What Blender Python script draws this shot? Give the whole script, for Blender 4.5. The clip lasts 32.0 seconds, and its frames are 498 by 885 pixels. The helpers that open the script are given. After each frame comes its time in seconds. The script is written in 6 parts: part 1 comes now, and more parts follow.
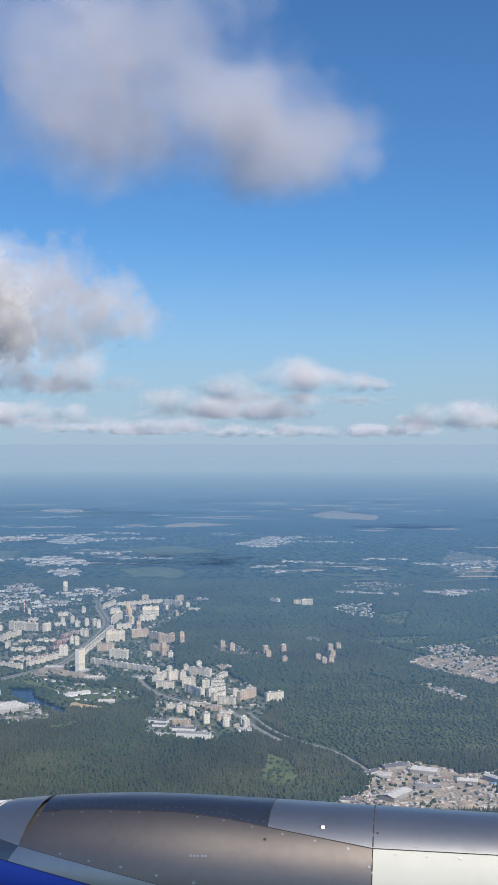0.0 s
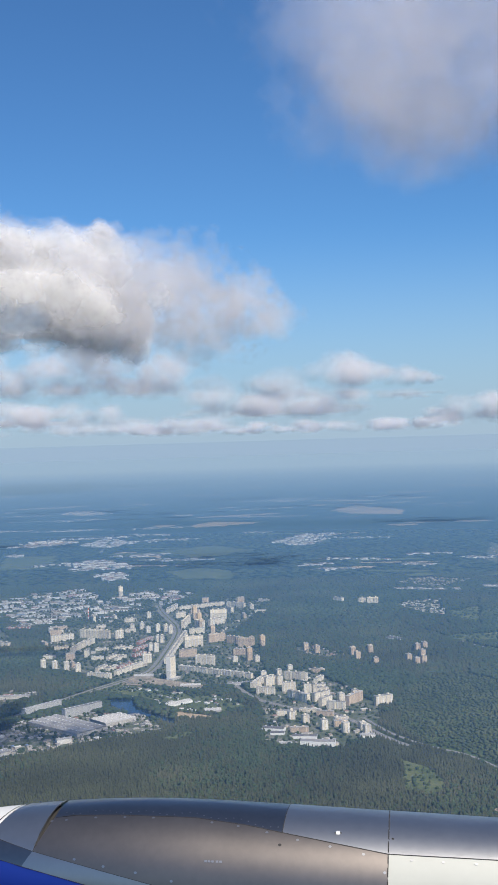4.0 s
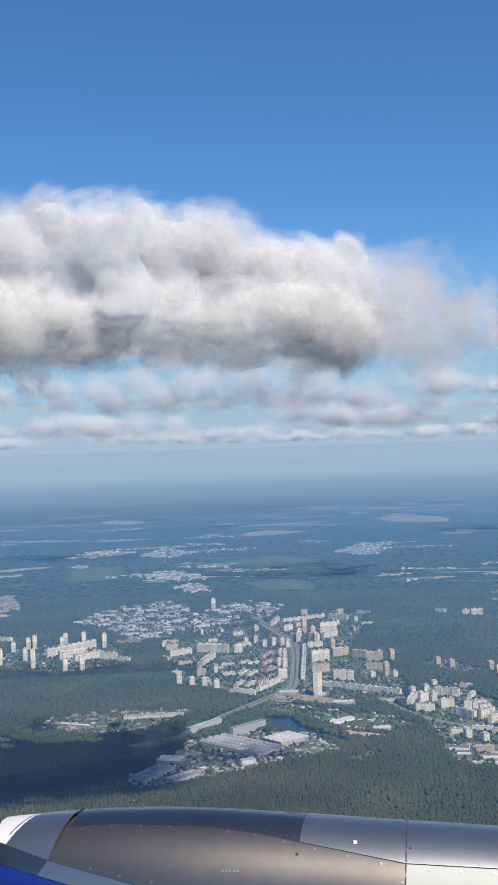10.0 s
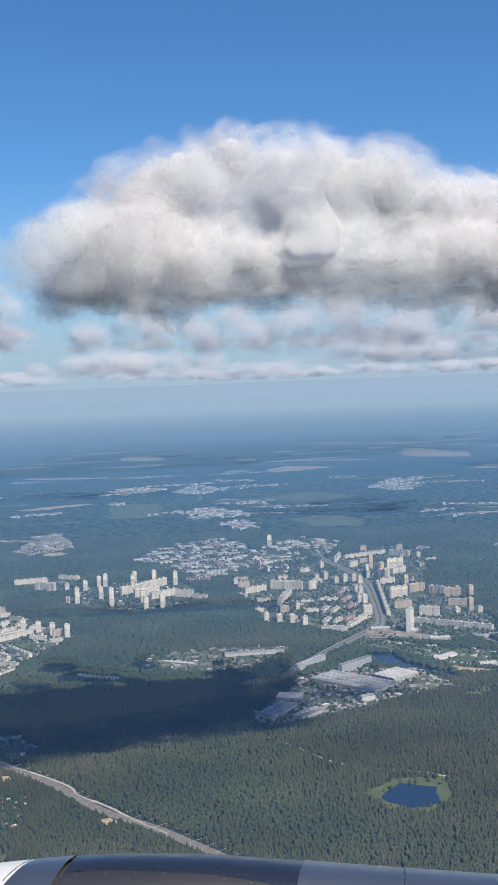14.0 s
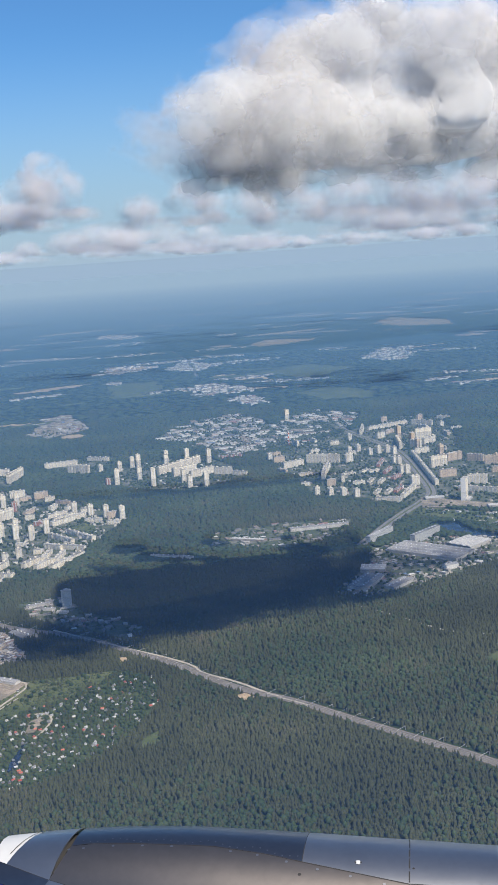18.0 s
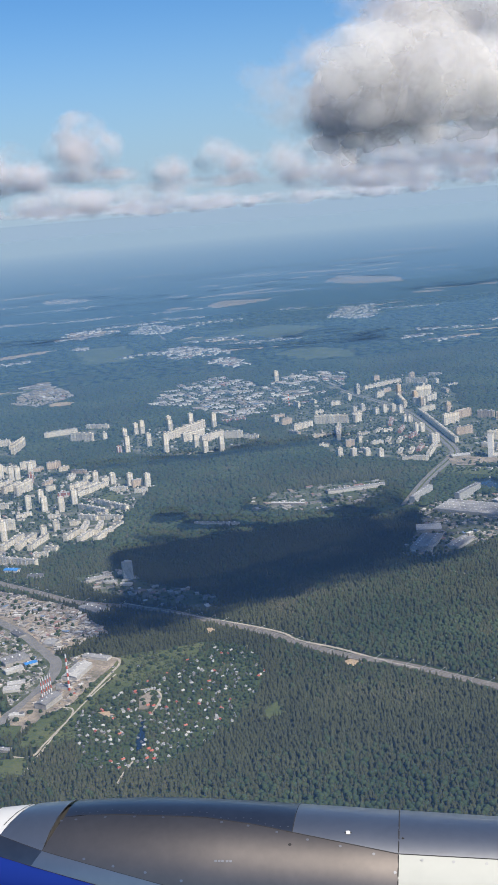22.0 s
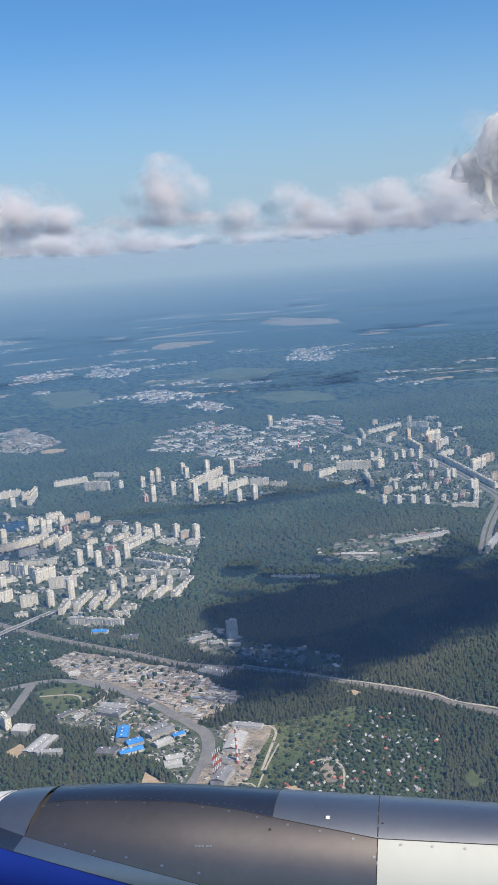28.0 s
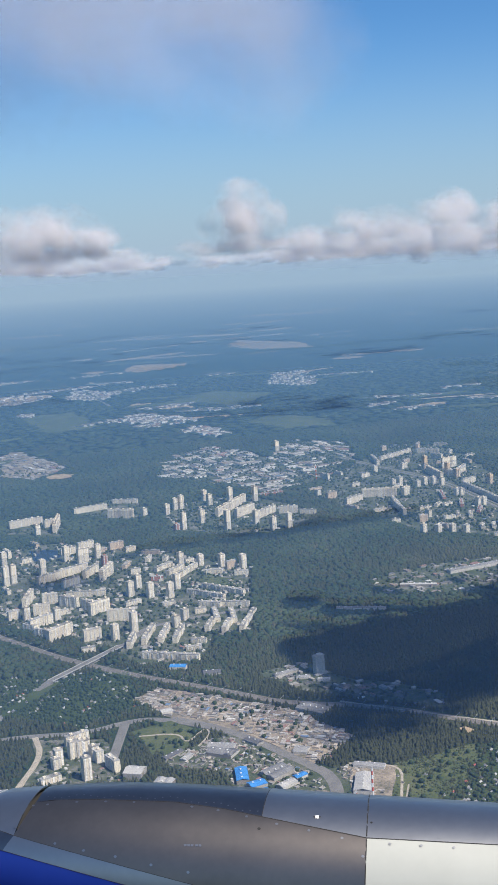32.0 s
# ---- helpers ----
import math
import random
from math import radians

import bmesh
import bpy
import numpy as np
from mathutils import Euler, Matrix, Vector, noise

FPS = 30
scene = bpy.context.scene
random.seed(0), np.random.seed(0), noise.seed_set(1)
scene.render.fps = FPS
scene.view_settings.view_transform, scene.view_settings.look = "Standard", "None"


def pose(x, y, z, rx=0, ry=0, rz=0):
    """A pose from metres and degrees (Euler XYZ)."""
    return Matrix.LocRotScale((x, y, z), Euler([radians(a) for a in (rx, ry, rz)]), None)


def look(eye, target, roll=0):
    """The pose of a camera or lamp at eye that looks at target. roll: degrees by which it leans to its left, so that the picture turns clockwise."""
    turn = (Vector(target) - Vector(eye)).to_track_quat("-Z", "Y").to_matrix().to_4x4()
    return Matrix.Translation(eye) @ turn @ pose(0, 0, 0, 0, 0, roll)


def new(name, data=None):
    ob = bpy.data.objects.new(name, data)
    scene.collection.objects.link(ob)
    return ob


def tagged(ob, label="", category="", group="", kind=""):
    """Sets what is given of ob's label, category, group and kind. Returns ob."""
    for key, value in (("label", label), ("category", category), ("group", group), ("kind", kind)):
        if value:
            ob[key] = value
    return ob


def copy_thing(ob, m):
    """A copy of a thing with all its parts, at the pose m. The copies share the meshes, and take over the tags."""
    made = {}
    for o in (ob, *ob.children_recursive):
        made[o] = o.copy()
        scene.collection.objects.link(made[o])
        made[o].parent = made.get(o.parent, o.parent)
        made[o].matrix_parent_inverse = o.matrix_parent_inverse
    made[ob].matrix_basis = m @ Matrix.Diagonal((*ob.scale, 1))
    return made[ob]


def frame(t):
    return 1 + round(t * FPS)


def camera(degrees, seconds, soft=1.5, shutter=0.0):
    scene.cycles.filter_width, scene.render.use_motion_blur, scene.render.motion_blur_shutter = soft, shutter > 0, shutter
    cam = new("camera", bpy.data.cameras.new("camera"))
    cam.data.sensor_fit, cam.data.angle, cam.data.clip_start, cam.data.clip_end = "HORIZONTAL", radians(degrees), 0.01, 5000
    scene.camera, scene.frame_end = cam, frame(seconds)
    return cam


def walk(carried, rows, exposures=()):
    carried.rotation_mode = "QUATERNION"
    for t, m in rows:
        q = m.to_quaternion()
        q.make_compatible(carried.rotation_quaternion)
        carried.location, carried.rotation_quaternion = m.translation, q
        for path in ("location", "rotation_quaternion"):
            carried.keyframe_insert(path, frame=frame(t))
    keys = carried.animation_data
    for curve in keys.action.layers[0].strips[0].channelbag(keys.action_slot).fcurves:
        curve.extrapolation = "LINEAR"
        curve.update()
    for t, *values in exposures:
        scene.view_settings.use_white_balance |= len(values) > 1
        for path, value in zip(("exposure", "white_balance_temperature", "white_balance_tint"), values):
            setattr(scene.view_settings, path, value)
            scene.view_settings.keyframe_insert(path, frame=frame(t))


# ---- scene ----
# Everything but the engine cowling stands at one tenth of its true size: the view reaches to the horizon.
cam = camera(24.5, 32.0, soft=1.6)
TURNS = [
    (0, 0.00, 0.00, -0.00),
    (0.5, 0.11, 0.03, 0.17),
    (1, 0.14, 0.02, 0.27),
    (1.5, 0.05, 0.00, 0.36),
    (2, -0.10, 0.01, 0.54),
    (2.5, -0.25, -0.02, 0.65),
    (3, -0.39, -0.07, 0.92),
    (3.5, -0.54, -0.14, 1.29),
    (5.5, -0.27, -0.30, 2.83),
    (6, -0.18, -0.25, 2.99),
    (6.5, -0.15, -0.24, 3.05),
    (7, -0.16, -0.17, 3.00),
    (7.5, -0.19, -0.11, 2.90),
    (8, -0.26, -0.06, 2.78),
    (8.5, -0.39, 0.02, 2.50),
    (9, -0.53, 0.05, 2.31),
    (9.5, -0.62, 0.11, 2.02),
    (10, -0.72, 0.11, 1.91),
    (10.5, -0.81, 0.08, 1.83),
    (11, -0.86, -0.05, 1.90),
    (11.5, -0.88, -0.23, 1.97),
    (12, -0.89, -0.41, 1.96),
    (12.5, -0.95, -0.68, 1.95),
    (13, -1.12, -1.16, 1.89),
    (13.5, -1.24, -2.01, 2.07),
    (14, -1.33, -3.17, 2.25),
    (14.5, -1.41, -4.56, 2.72),
    (15, -1.56, -5.88, 2.96),
    (15.5, -1.81, -7.00, 3.16),
    (17.5, -3.56, -9.31, 3.80),
    (18, -4.11, -9.61, 3.90),
    (18.5, -4.70, -9.98, 4.04),
    (19, -5.31, -10.40, 4.17),
    (19.5, -5.91, -10.79, 4.40),
    (20, -6.45, -11.20, 4.54),
    (20.5, -6.93, -11.54, 4.67),
    (21, -7.37, -11.77, 4.76),
    (21.5, -7.82, -11.87, 4.85),
    (22, -8.29, -11.87, 4.84),
    (22.5, -8.78, -11.82, 4.91),
    (23, -9.28, -11.77, 4.93),
    (23.5, -9.74, -11.70, 4.94),
    (24, -10.15, -11.60, 4.88),
    (24.5, -10.55, -11.48, 4.76),
    (25, -10.97, -11.35, 4.69),
    (25.5, -11.44, -11.19, 4.62),
    (27.5, -13.44, -10.52, 4.30),
    (28, -13.95, -10.34, 4.29),
    (28.5, -14.44, -10.15, 4.27),
    (29, -14.92, -9.99, 4.22),
    (29.5, -15.38, -9.92, 4.13),
    (30, -15.81, -9.88, 4.05),
    (30.5, -16.20, -9.94, 4.00),
    (31, -16.55, -9.87, 3.85),
    (31.5, -16.90, -9.73, 3.64),
    (32, -17.25, -9.52, 3.48),
]
PATH_X = (-3.4195, -0.2105, 6.52, -1.1729, -135.6502, -130.8844)
PATH_Y = (-7.9979, -10.6011, 23.2938, 23.7731, 16.2843, 18.7095)
PATH_Z = (-2.8569, 1.0435, 4.3746, 1.2045, 9.0516, 84.9906)


def flight(t):
    """The eye's place on the flight line at t seconds."""
    u = t / 16 - 1
    return Vector([sum(c * u ** (5 - i) for i, c in enumerate(p)) for p in (PATH_X, PATH_Y, PATH_Z)])


def eye_turn(t):
    """The camera's turn on the flight line, smooth through the rows above."""
    t = min(max(t, TURNS[0][0]), TURNS[-1][0])
    i = max(j for j in range(len(TURNS) - 1) if TURNS[j][0] <= t)
    a, b, c, d = TURNS[max(i - 1, 0)], TURNS[i], TURNS[i + 1], TURNS[min(i + 2, len(TURNS) - 1)]
    w = c[0] - b[0]
    f = (t - b[0]) / w
    out = []
    for p, q, r, s in zip(a[1:], b[1:], c[1:], d[1:]):
        m0 = (r - p) / (c[0] - a[0]) * w
        m1 = (s - q) / (d[0] - b[0]) * w
        out.append(q + f * (m0 + f * (3 * (r - q) - 2 * m0 - m1 + f * (2 * (q - r) + m0 + m1))))
    yaw, pitch, roll = out
    return 90 + pitch, roll, yaw


walk(cam, [(i / 10, pose(*flight(i / 10), *eye_turn(i / 10))) for i in range(321)])

# ---- light ----
SUN_ELEV, SUN_AZ = 52.0, 145.0
SKY_TINT, SKY_HAZE = (0.053, 0.090, 0.122), (0.385, 0.512, 0.645)
world = bpy.data.worlds.new("world")
scene.world = world
world.use_nodes = True
wn = world.node_tree.nodes
sky = wn.new("ShaderNodeTexSky")
sky.sky_type, sky.sun_disc = "NISHITA", False
sky.sun_elevation, sky.sun_rotation = radians(SUN_ELEV), radians(SUN_AZ)
sky.altitude, sky.air_density, sky.dust_density, sky.ozone_density = 800, 1.0, 0.3, 3.0
wl = world.node_tree.links.new
grade = wn.new("ShaderNodeMix")
grade.data_type, grade.blend_type = "RGBA", "MULTIPLY"
grade.inputs[0].default_value, grade.inputs[7].default_value = 1.0, (*SKY_TINT, 1)
wl(sky.outputs[0], grade.inputs[6])
way = wn.new("ShaderNodeTexCoord")
split = wn.new("ShaderNodeSeparateXYZ")
wl(way.outputs["Generated"], split.inputs[0])
low = wn.new("ShaderNodeMapRange")
low.interpolation_type = "SMOOTHSTEP"
low.inputs[1].default_value, low.inputs[2].default_value, low.inputs[3].default_value, low.inputs[4].default_value = -0.03, 0.19, 1.0, 0.0
wl(split.outputs[2], low.inputs[0])
veil = wn.new("ShaderNodeMix")
veil.data_type = "RGBA"
veil.inputs[7].default_value = (*SKY_HAZE, 1)
wl(low.outputs[0], veil.inputs[0]), wl(grade.outputs[2], veil.inputs[6])
wl(veil.outputs[2], wn["Background"].inputs["Color"])

sun = new("sun", bpy.data.lights.new("sun", "SUN"))
sun.data.energy, sun.data.angle, sun.data.color = 6.0, radians(0.53), (1.0, 0.92, 0.80)
sun_from = Vector((math.sin(radians(SUN_AZ)), math.cos(radians(SUN_AZ)), math.tan(radians(SUN_ELEV))))
sun.matrix_world = look(sun_from * 100, (0, 0, 0))
scene.view_settings.exposure = 0.0


# ---- materials ----
def material(name, rough=0.8, metal=0.0):
    """A node material; returns it, its nodes, a link function and its shader."""
    m = bpy.data.materials.new(name)
    m.use_nodes = True
    n, links = m.node_tree.nodes, m.node_tree.links
    shader = n["Principled BSDF"]
    shader.inputs["Roughness"].default_value, shader.inputs["Metallic"].default_value = rough, metal
    shader.inputs["Specular IOR Level"].default_value = 0.25
    return m, n, links.new, shader


def ramp(n, stops):
    r = n.new("ShaderNodeValToRGB")
    e = r.color_ramp.elements
    while len(e) < len(stops):
        e.new(0.5)
    for el, (p, c) in zip(e, stops):
        el.position, el.color = p, (*c, 1)
    return r


def noise_of(n, link, scale, detail=4, where="Object", rough=0.55):
    co = n.new("ShaderNodeTexCoord") if where == "Object" else n.new("ShaderNodeNewGeometry")
    tex = n.new("ShaderNodeTexNoise")
    tex.inputs["Scale"].default_value, tex.inputs["Detail"].default_value, tex.inputs["Roughness"].default_value = scale, detail, rough
    link(co.outputs["Object" if where == "Object" else "Position"], tex.inputs["Vector"])
    return tex


def mixed(n, link, a, b, fac, how="MIX"):
    """Mix two colours (sockets or tuples) by a socket or number."""
    m = n.new("ShaderNodeMix")
    m.data_type, m.blend_type = "RGBA", how
    for sock, v in ((m.inputs[0], fac), (m.inputs[6], a), (m.inputs[7], b)):
        if isinstance(v, tuple):
            sock.default_value = (*v, 1)
        elif isinstance(v, (int, float)):
            sock.default_value = v
        else:
            link(v, sock)
    return m.outputs[2]


def maths(n, link, how, a, b=0.0, c=None):
    m = n.new("ShaderNodeMath")
    m.operation = how
    for sock, v in zip(m.inputs, (a, b, c)):
        if v is None:
            continue
        if isinstance(v, (int, float)):
            sock.default_value = v
        else:
            link(v, sock)
    return m.outputs[0]


def bumped(n, link, shader, height, dist, strength=1.0):
    b = n.new("ShaderNodeBump")
    b.inputs["Distance"].default_value, b.inputs["Strength"].default_value = dist, strength
    link(height, b.inputs["Height"])
    link(b.outputs[0], shader.inputs["Normal"])


def surface(name, stops, scale, rough=0.85, fine=0.0, bump=0.0, per_object=0.0, metal=0.0):
    """Colour from two scales of noise in world space, with relief."""
    m, n, link, s = material(name, rough, metal)
    big = noise_of(n, link, scale, 6, "World", 0.6)
    small = noise_of(n, link, scale * (fine or 9), 5, "World", 0.65)
    value = maths(n, link, "ADD", maths(n, link, "MULTIPLY", big.outputs[0], 0.6), maths(n, link, "MULTIPLY", small.outputs[0], 0.4))
    if per_object:
        info = n.new("ShaderNodeObjectInfo")
        value = maths(n, link, "ADD", value, maths(n, link, "MULTIPLY_ADD", info.outputs["Random"], per_object, -per_object / 2))
    r = ramp(n, stops)
    link(value, r.inputs[0])
    link(r.outputs[0], s.inputs["Base Color"])
    if bump:
        bumped(n, link, s, small.outputs[0], bump)
    return m


def panel_wall(name, base, dark, glass=(0.05, 0.07, 0.09), storey=0.28, bay=0.32):
    """Concrete panels with rows of small windows, seen from afar."""
    m, n, link, s = material(name, 0.75)
    co = n.new("ShaderNodeTexCoord")
    sep, nor = n.new("ShaderNodeSeparateXYZ"), n.new("ShaderNodeSeparateXYZ")
    link(co.outputs["Object"], sep.inputs[0])
    link(co.outputs["Normal"], nor.inputs[0])
    side = maths(n, link, "GREATER_THAN", maths(n, link, "ABSOLUTE", nor.outputs[0]), 0.5)
    along = n.new("ShaderNodeMix")
    link(side, along.inputs[0]), link(sep.outputs[0], along.inputs[2]), link(sep.outputs[1], along.inputs[3])
    fz = maths(n, link, "FRACT", maths(n, link, "DIVIDE", sep.outputs[2], storey))
    fu = maths(n, link, "FRACT", maths(n, link, "ADD", maths(n, link, "DIVIDE", along.outputs[0], bay), 40.0))
    win = maths(n, link, "MULTIPLY", maths(n, link, "COMPARE", fz, 0.55, 0.24), maths(n, link, "COMPARE", fu, 0.5, 0.26))
    win = maths(n, link, "MULTIPLY", win, maths(n, link, "LESS_THAN", maths(n, link, "ABSOLUTE", nor.outputs[2]), 0.5))
    joint = maths(n, link, "LESS_THAN", fz, 0.08)
    info = n.new("ShaderNodeObjectInfo")
    stain = noise_of(n, link, 1.1, 6)
    col = mixed(n, link, base, dark, maths(n, link, "MULTIPLY_ADD", info.outputs["Random"], 0.7, maths(n, link, "MULTIPLY", stain.outputs[0], 0.4)))
    col = mixed(n, link, col, dark, maths(n, link, "MULTIPLY", joint, 0.5))
    col = mixed(n, link, col, glass, maths(n, link, "MULTIPLY", win, 0.5))
    link(col, s.inputs["Base Color"])
    link(maths(n, link, "MULTIPLY_ADD", win, -0.45, 0.75), s.inputs["Roughness"])
    return m


def foliage(name, stops, scale=0.03):
    """Leaves: hue by clump and by stand."""
    m, n, link, s = material(name, 0.75)
    geo = n.new("ShaderNodeNewGeometry")
    stand = noise_of(n, link, scale, 5, "World")
    v = maths(n, link, "ADD", maths(n, link, "MULTIPLY", geo.outputs["Random Per Island"], 0.32), maths(n, link, "MULTIPLY_ADD", stand.outputs[0], 1.7, -0.48))
    r = ramp(n, stops)
    link(v, r.inputs[0])
    link(r.outputs[0], s.inputs["Base Color"])
    s.inputs["Specular IOR Level"].default_value = 0.1
    return m


MAT = dict(
    forest_floor=surface("forest_floor", [(0.3, (0.012, 0.022, 0.010)), (0.55, (0.030, 0.050, 0.020)), (0.75, (0.06, 0.08, 0.035))], 0.02, 0.9, 40, 0.3),
    grass=surface("grass", [(0.3, (0.042, 0.062, 0.025)), (0.5, (0.082, 0.104, 0.042)), (0.7, (0.16, 0.155, 0.075))], 0.09, 0.9, 14, 0.05),
    scrub=surface("scrub", [(0.3, (0.03, 0.055, 0.018)), (0.5, (0.055, 0.085, 0.028)), (0.72, (0.10, 0.115, 0.045))], 0.05, 0.9, 20, 0.1),
    garden=surface("garden_soil", [(0.3, (0.025, 0.042, 0.016)), (0.5, (0.05, 0.075, 0.026)), (0.72, (0.11, 0.12, 0.055))], 0.12, 0.9, 14, 0.05),
    town=surface("town_ground", [(0.34, (0.04, 0.065, 0.03)), (0.5, (0.085, 0.10, 0.06)), (0.62, (0.2, 0.19, 0.17))], 0.18, 0.9, 6, 0.03),
    yard=surface("yard_gravel", [(0.34, (0.08, 0.09, 0.055)), (0.47, (0.22, 0.19, 0.15)), (0.66, (0.45, 0.37, 0.28))], 0.22, 0.9, 7, 0.03),
    sand=surface("sand", [(0.3, (0.26, 0.20, 0.12)), (0.55, (0.42, 0.32, 0.21)), (0.75, (0.5, 0.42, 0.32))], 0.15, 0.9, 9, 0.03),
    asphalt=surface("asphalt", [(0.3, (0.13, 0.128, 0.122)), (0.7, (0.25, 0.24, 0.225))], 0.4, 0.85, 9),
    ballast=surface("ballast", [(0.3, (0.10, 0.085, 0.07)), (0.7, (0.20, 0.17, 0.14))], 0.5, 0.9, 9),
    track=surface("pale_track", [(0.3, (0.3, 0.26, 0.2)), (0.7, (0.5, 0.45, 0.37))], 0.5, 0.9, 9),
    roof=surface("roof_felt", [(0.3, (0.2, 0.2, 0.19)), (0.7, (0.42, 0.41, 0.39))], 0.5, 0.9, 9, 0, 0.5),
    red_roof=surface("red_roof", [(0.3, (0.3, 0.07, 0.045)), (0.7, (0.5, 0.17, 0.12))], 0.5, 0.7, 9, 0, 0.4),
    blue_roof=surface("blue_roof", [(0.3, (0.03, 0.16, 0.45)), (0.7, (0.07, 0.28, 0.65))], 0.5, 0.5, 9, 0, 0.3),
    shed_roof=surface("shed_roof", [(0.25, (0.12, 0.12, 0.125)), (0.5, (0.28, 0.28, 0.28)), (0.75, (0.45, 0.44, 0.42))], 0.3, 0.7, 9, 0, 0.8),
    shed_wall=surface("shed_wall", [(0.25, (0.25, 0.23, 0.2)), (0.75, (0.62, 0.6, 0.56))], 0.5, 0.8, 9, 0, 0.5),
    house_wall=surface("house_wall", [(0.25, (0.3, 0.24, 0.17)), (0.75, (0.7, 0.68, 0.62))], 0.5, 0.8, 9, 0, 0.8),
    concrete=surface("concrete", [(0.3, (0.34, 0.33, 0.31)), (0.7, (0.52, 0.51, 0.48))], 0.8, 0.85, 9, 0, 0.2),
    white_wall=panel_wall("white_panels", (0.90, 0.82, 0.66), (0.70, 0.61, 0.48)),
    pink_wall=panel_wall("red_brick_panels", (0.46, 0.22, 0.17), (0.38, 0.17, 0.13)),
    tan_wall=panel_wall("tan_panels", (0.68, 0.56, 0.43), (0.54, 0.43, 0.33)),
    office_wall=panel_wall("office_panels", (0.50, 0.50, 0.48), (0.38, 0.38, 0.37), bay=0.22),
    balcony=surface("balcony_paint", [(0.3, (0.55, 0.53, 0.5)), (0.7, (0.82, 0.8, 0.76))], 0.6, 0.7, 9, 0, 0.4),
    tan_balcony=surface("tan_balcony_paint", [(0.3, (0.5, 0.38, 0.27)), (0.7, (0.72, 0.6, 0.46))], 0.6, 0.7, 9, 0, 0.4),
    red_paint=surface("red_paint", [(0.3, (0.45, 0.08, 0.05)), (0.7, (0.55, 0.13, 0.08))], 2.0, 0.6, 9),
    white_paint=surface("white_paint", [(0.3, (0.7, 0.69, 0.67)), (0.7, (0.82, 0.81, 0.79))], 2.0, 0.6, 9),
    conifer=foliage("conifer_needles", [(0.0, (0.028, 0.034, 0.018)), (0.45, (0.046, 0.052, 0.027)), (0.75, (0.060, 0.068, 0.036)), (1.0, (0.092, 0.084, 0.054))]),
    leaves=foliage("broad_leaves", [(0.0, (0.026, 0.044, 0.021)), (0.5, (0.040, 0.060, 0.030)), (1.0, (0.066, 0.088, 0.042))]),
    young=foliage("young_leaves", [(0.0, (0.034, 0.049, 0.024)), (0.5, (0.057, 0.073, 0.035)), (1.0, (0.10, 0.112, 0.055))], 0.06),
)
m, n, link, s = material("lake_water", 0.12)
s.inputs["Base Color"].default_value = (0.012, 0.025, 0.045, 1)
s.inputs["Specular IOR Level"].default_value = 0.5
rip = noise_of(n, link, 1.5, 3, "World")
bumped(n, link, s, rip.outputs[0], 0.02)
MAT["water"] = m


def painted_haze_material():
    """Haze painted on a sheet: opacity and paleness grow with distance from a fixed point."""
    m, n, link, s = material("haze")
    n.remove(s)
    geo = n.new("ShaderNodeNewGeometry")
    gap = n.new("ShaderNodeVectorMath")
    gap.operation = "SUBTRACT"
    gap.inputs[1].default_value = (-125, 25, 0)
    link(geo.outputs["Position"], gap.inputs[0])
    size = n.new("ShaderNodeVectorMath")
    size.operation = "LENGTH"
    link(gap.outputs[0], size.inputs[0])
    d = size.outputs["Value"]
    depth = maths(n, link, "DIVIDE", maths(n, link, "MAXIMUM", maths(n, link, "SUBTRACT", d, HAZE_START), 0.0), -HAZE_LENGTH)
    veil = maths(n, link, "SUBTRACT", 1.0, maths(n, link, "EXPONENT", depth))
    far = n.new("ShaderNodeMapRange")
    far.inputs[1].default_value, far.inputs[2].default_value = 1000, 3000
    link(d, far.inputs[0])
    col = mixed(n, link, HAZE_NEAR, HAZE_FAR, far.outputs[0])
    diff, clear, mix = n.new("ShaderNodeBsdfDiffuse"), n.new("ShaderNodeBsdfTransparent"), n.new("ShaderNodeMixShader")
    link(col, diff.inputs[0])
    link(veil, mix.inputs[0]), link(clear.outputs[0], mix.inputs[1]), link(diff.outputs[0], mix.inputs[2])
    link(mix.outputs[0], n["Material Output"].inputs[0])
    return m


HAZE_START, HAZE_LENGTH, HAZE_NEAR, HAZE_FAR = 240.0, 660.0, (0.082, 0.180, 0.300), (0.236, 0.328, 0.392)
MAT["haze"] = painted_haze_material()
# Even blue film: airlight painted over everything seen through it.
m, n, link, s = material("airlight_film")
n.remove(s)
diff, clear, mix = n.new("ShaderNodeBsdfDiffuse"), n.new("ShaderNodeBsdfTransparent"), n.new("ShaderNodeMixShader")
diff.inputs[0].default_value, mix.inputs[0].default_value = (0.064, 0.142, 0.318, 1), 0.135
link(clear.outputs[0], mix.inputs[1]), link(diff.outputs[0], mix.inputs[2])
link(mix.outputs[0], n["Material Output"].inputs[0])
MAT["airlight_film"] = m
m, n, link, s = material("mixed_roofs", 0.75)
geo = n.new("ShaderNodeNewGeometry")
r = ramp(n, [(0.0, (0.14, 0.135, 0.13)), (0.22, (0.42, 0.39, 0.35)), (0.40, (0.28, 0.22, 0.175)), (0.60, (0.56, 0.49, 0.41)), (0.68, (0.68, 0.66, 0.62)), (0.74, (0.34, 0.32, 0.29)), (0.93, (0.30, 0.15, 0.12)), (0.97, (0.14, 0.24, 0.40))])
r.color_ramp.interpolation = "CONSTANT"
link(geo.outputs["Random Per Island"], r.inputs[0])
soot = noise_of(n, link, 1.3, 5, "World")
link(mixed(n, link, r.outputs[0], (0.2, 0.19, 0.18), maths(n, link, "MULTIPLY", soot.outputs[0], 0.5)), s.inputs["Base Color"])
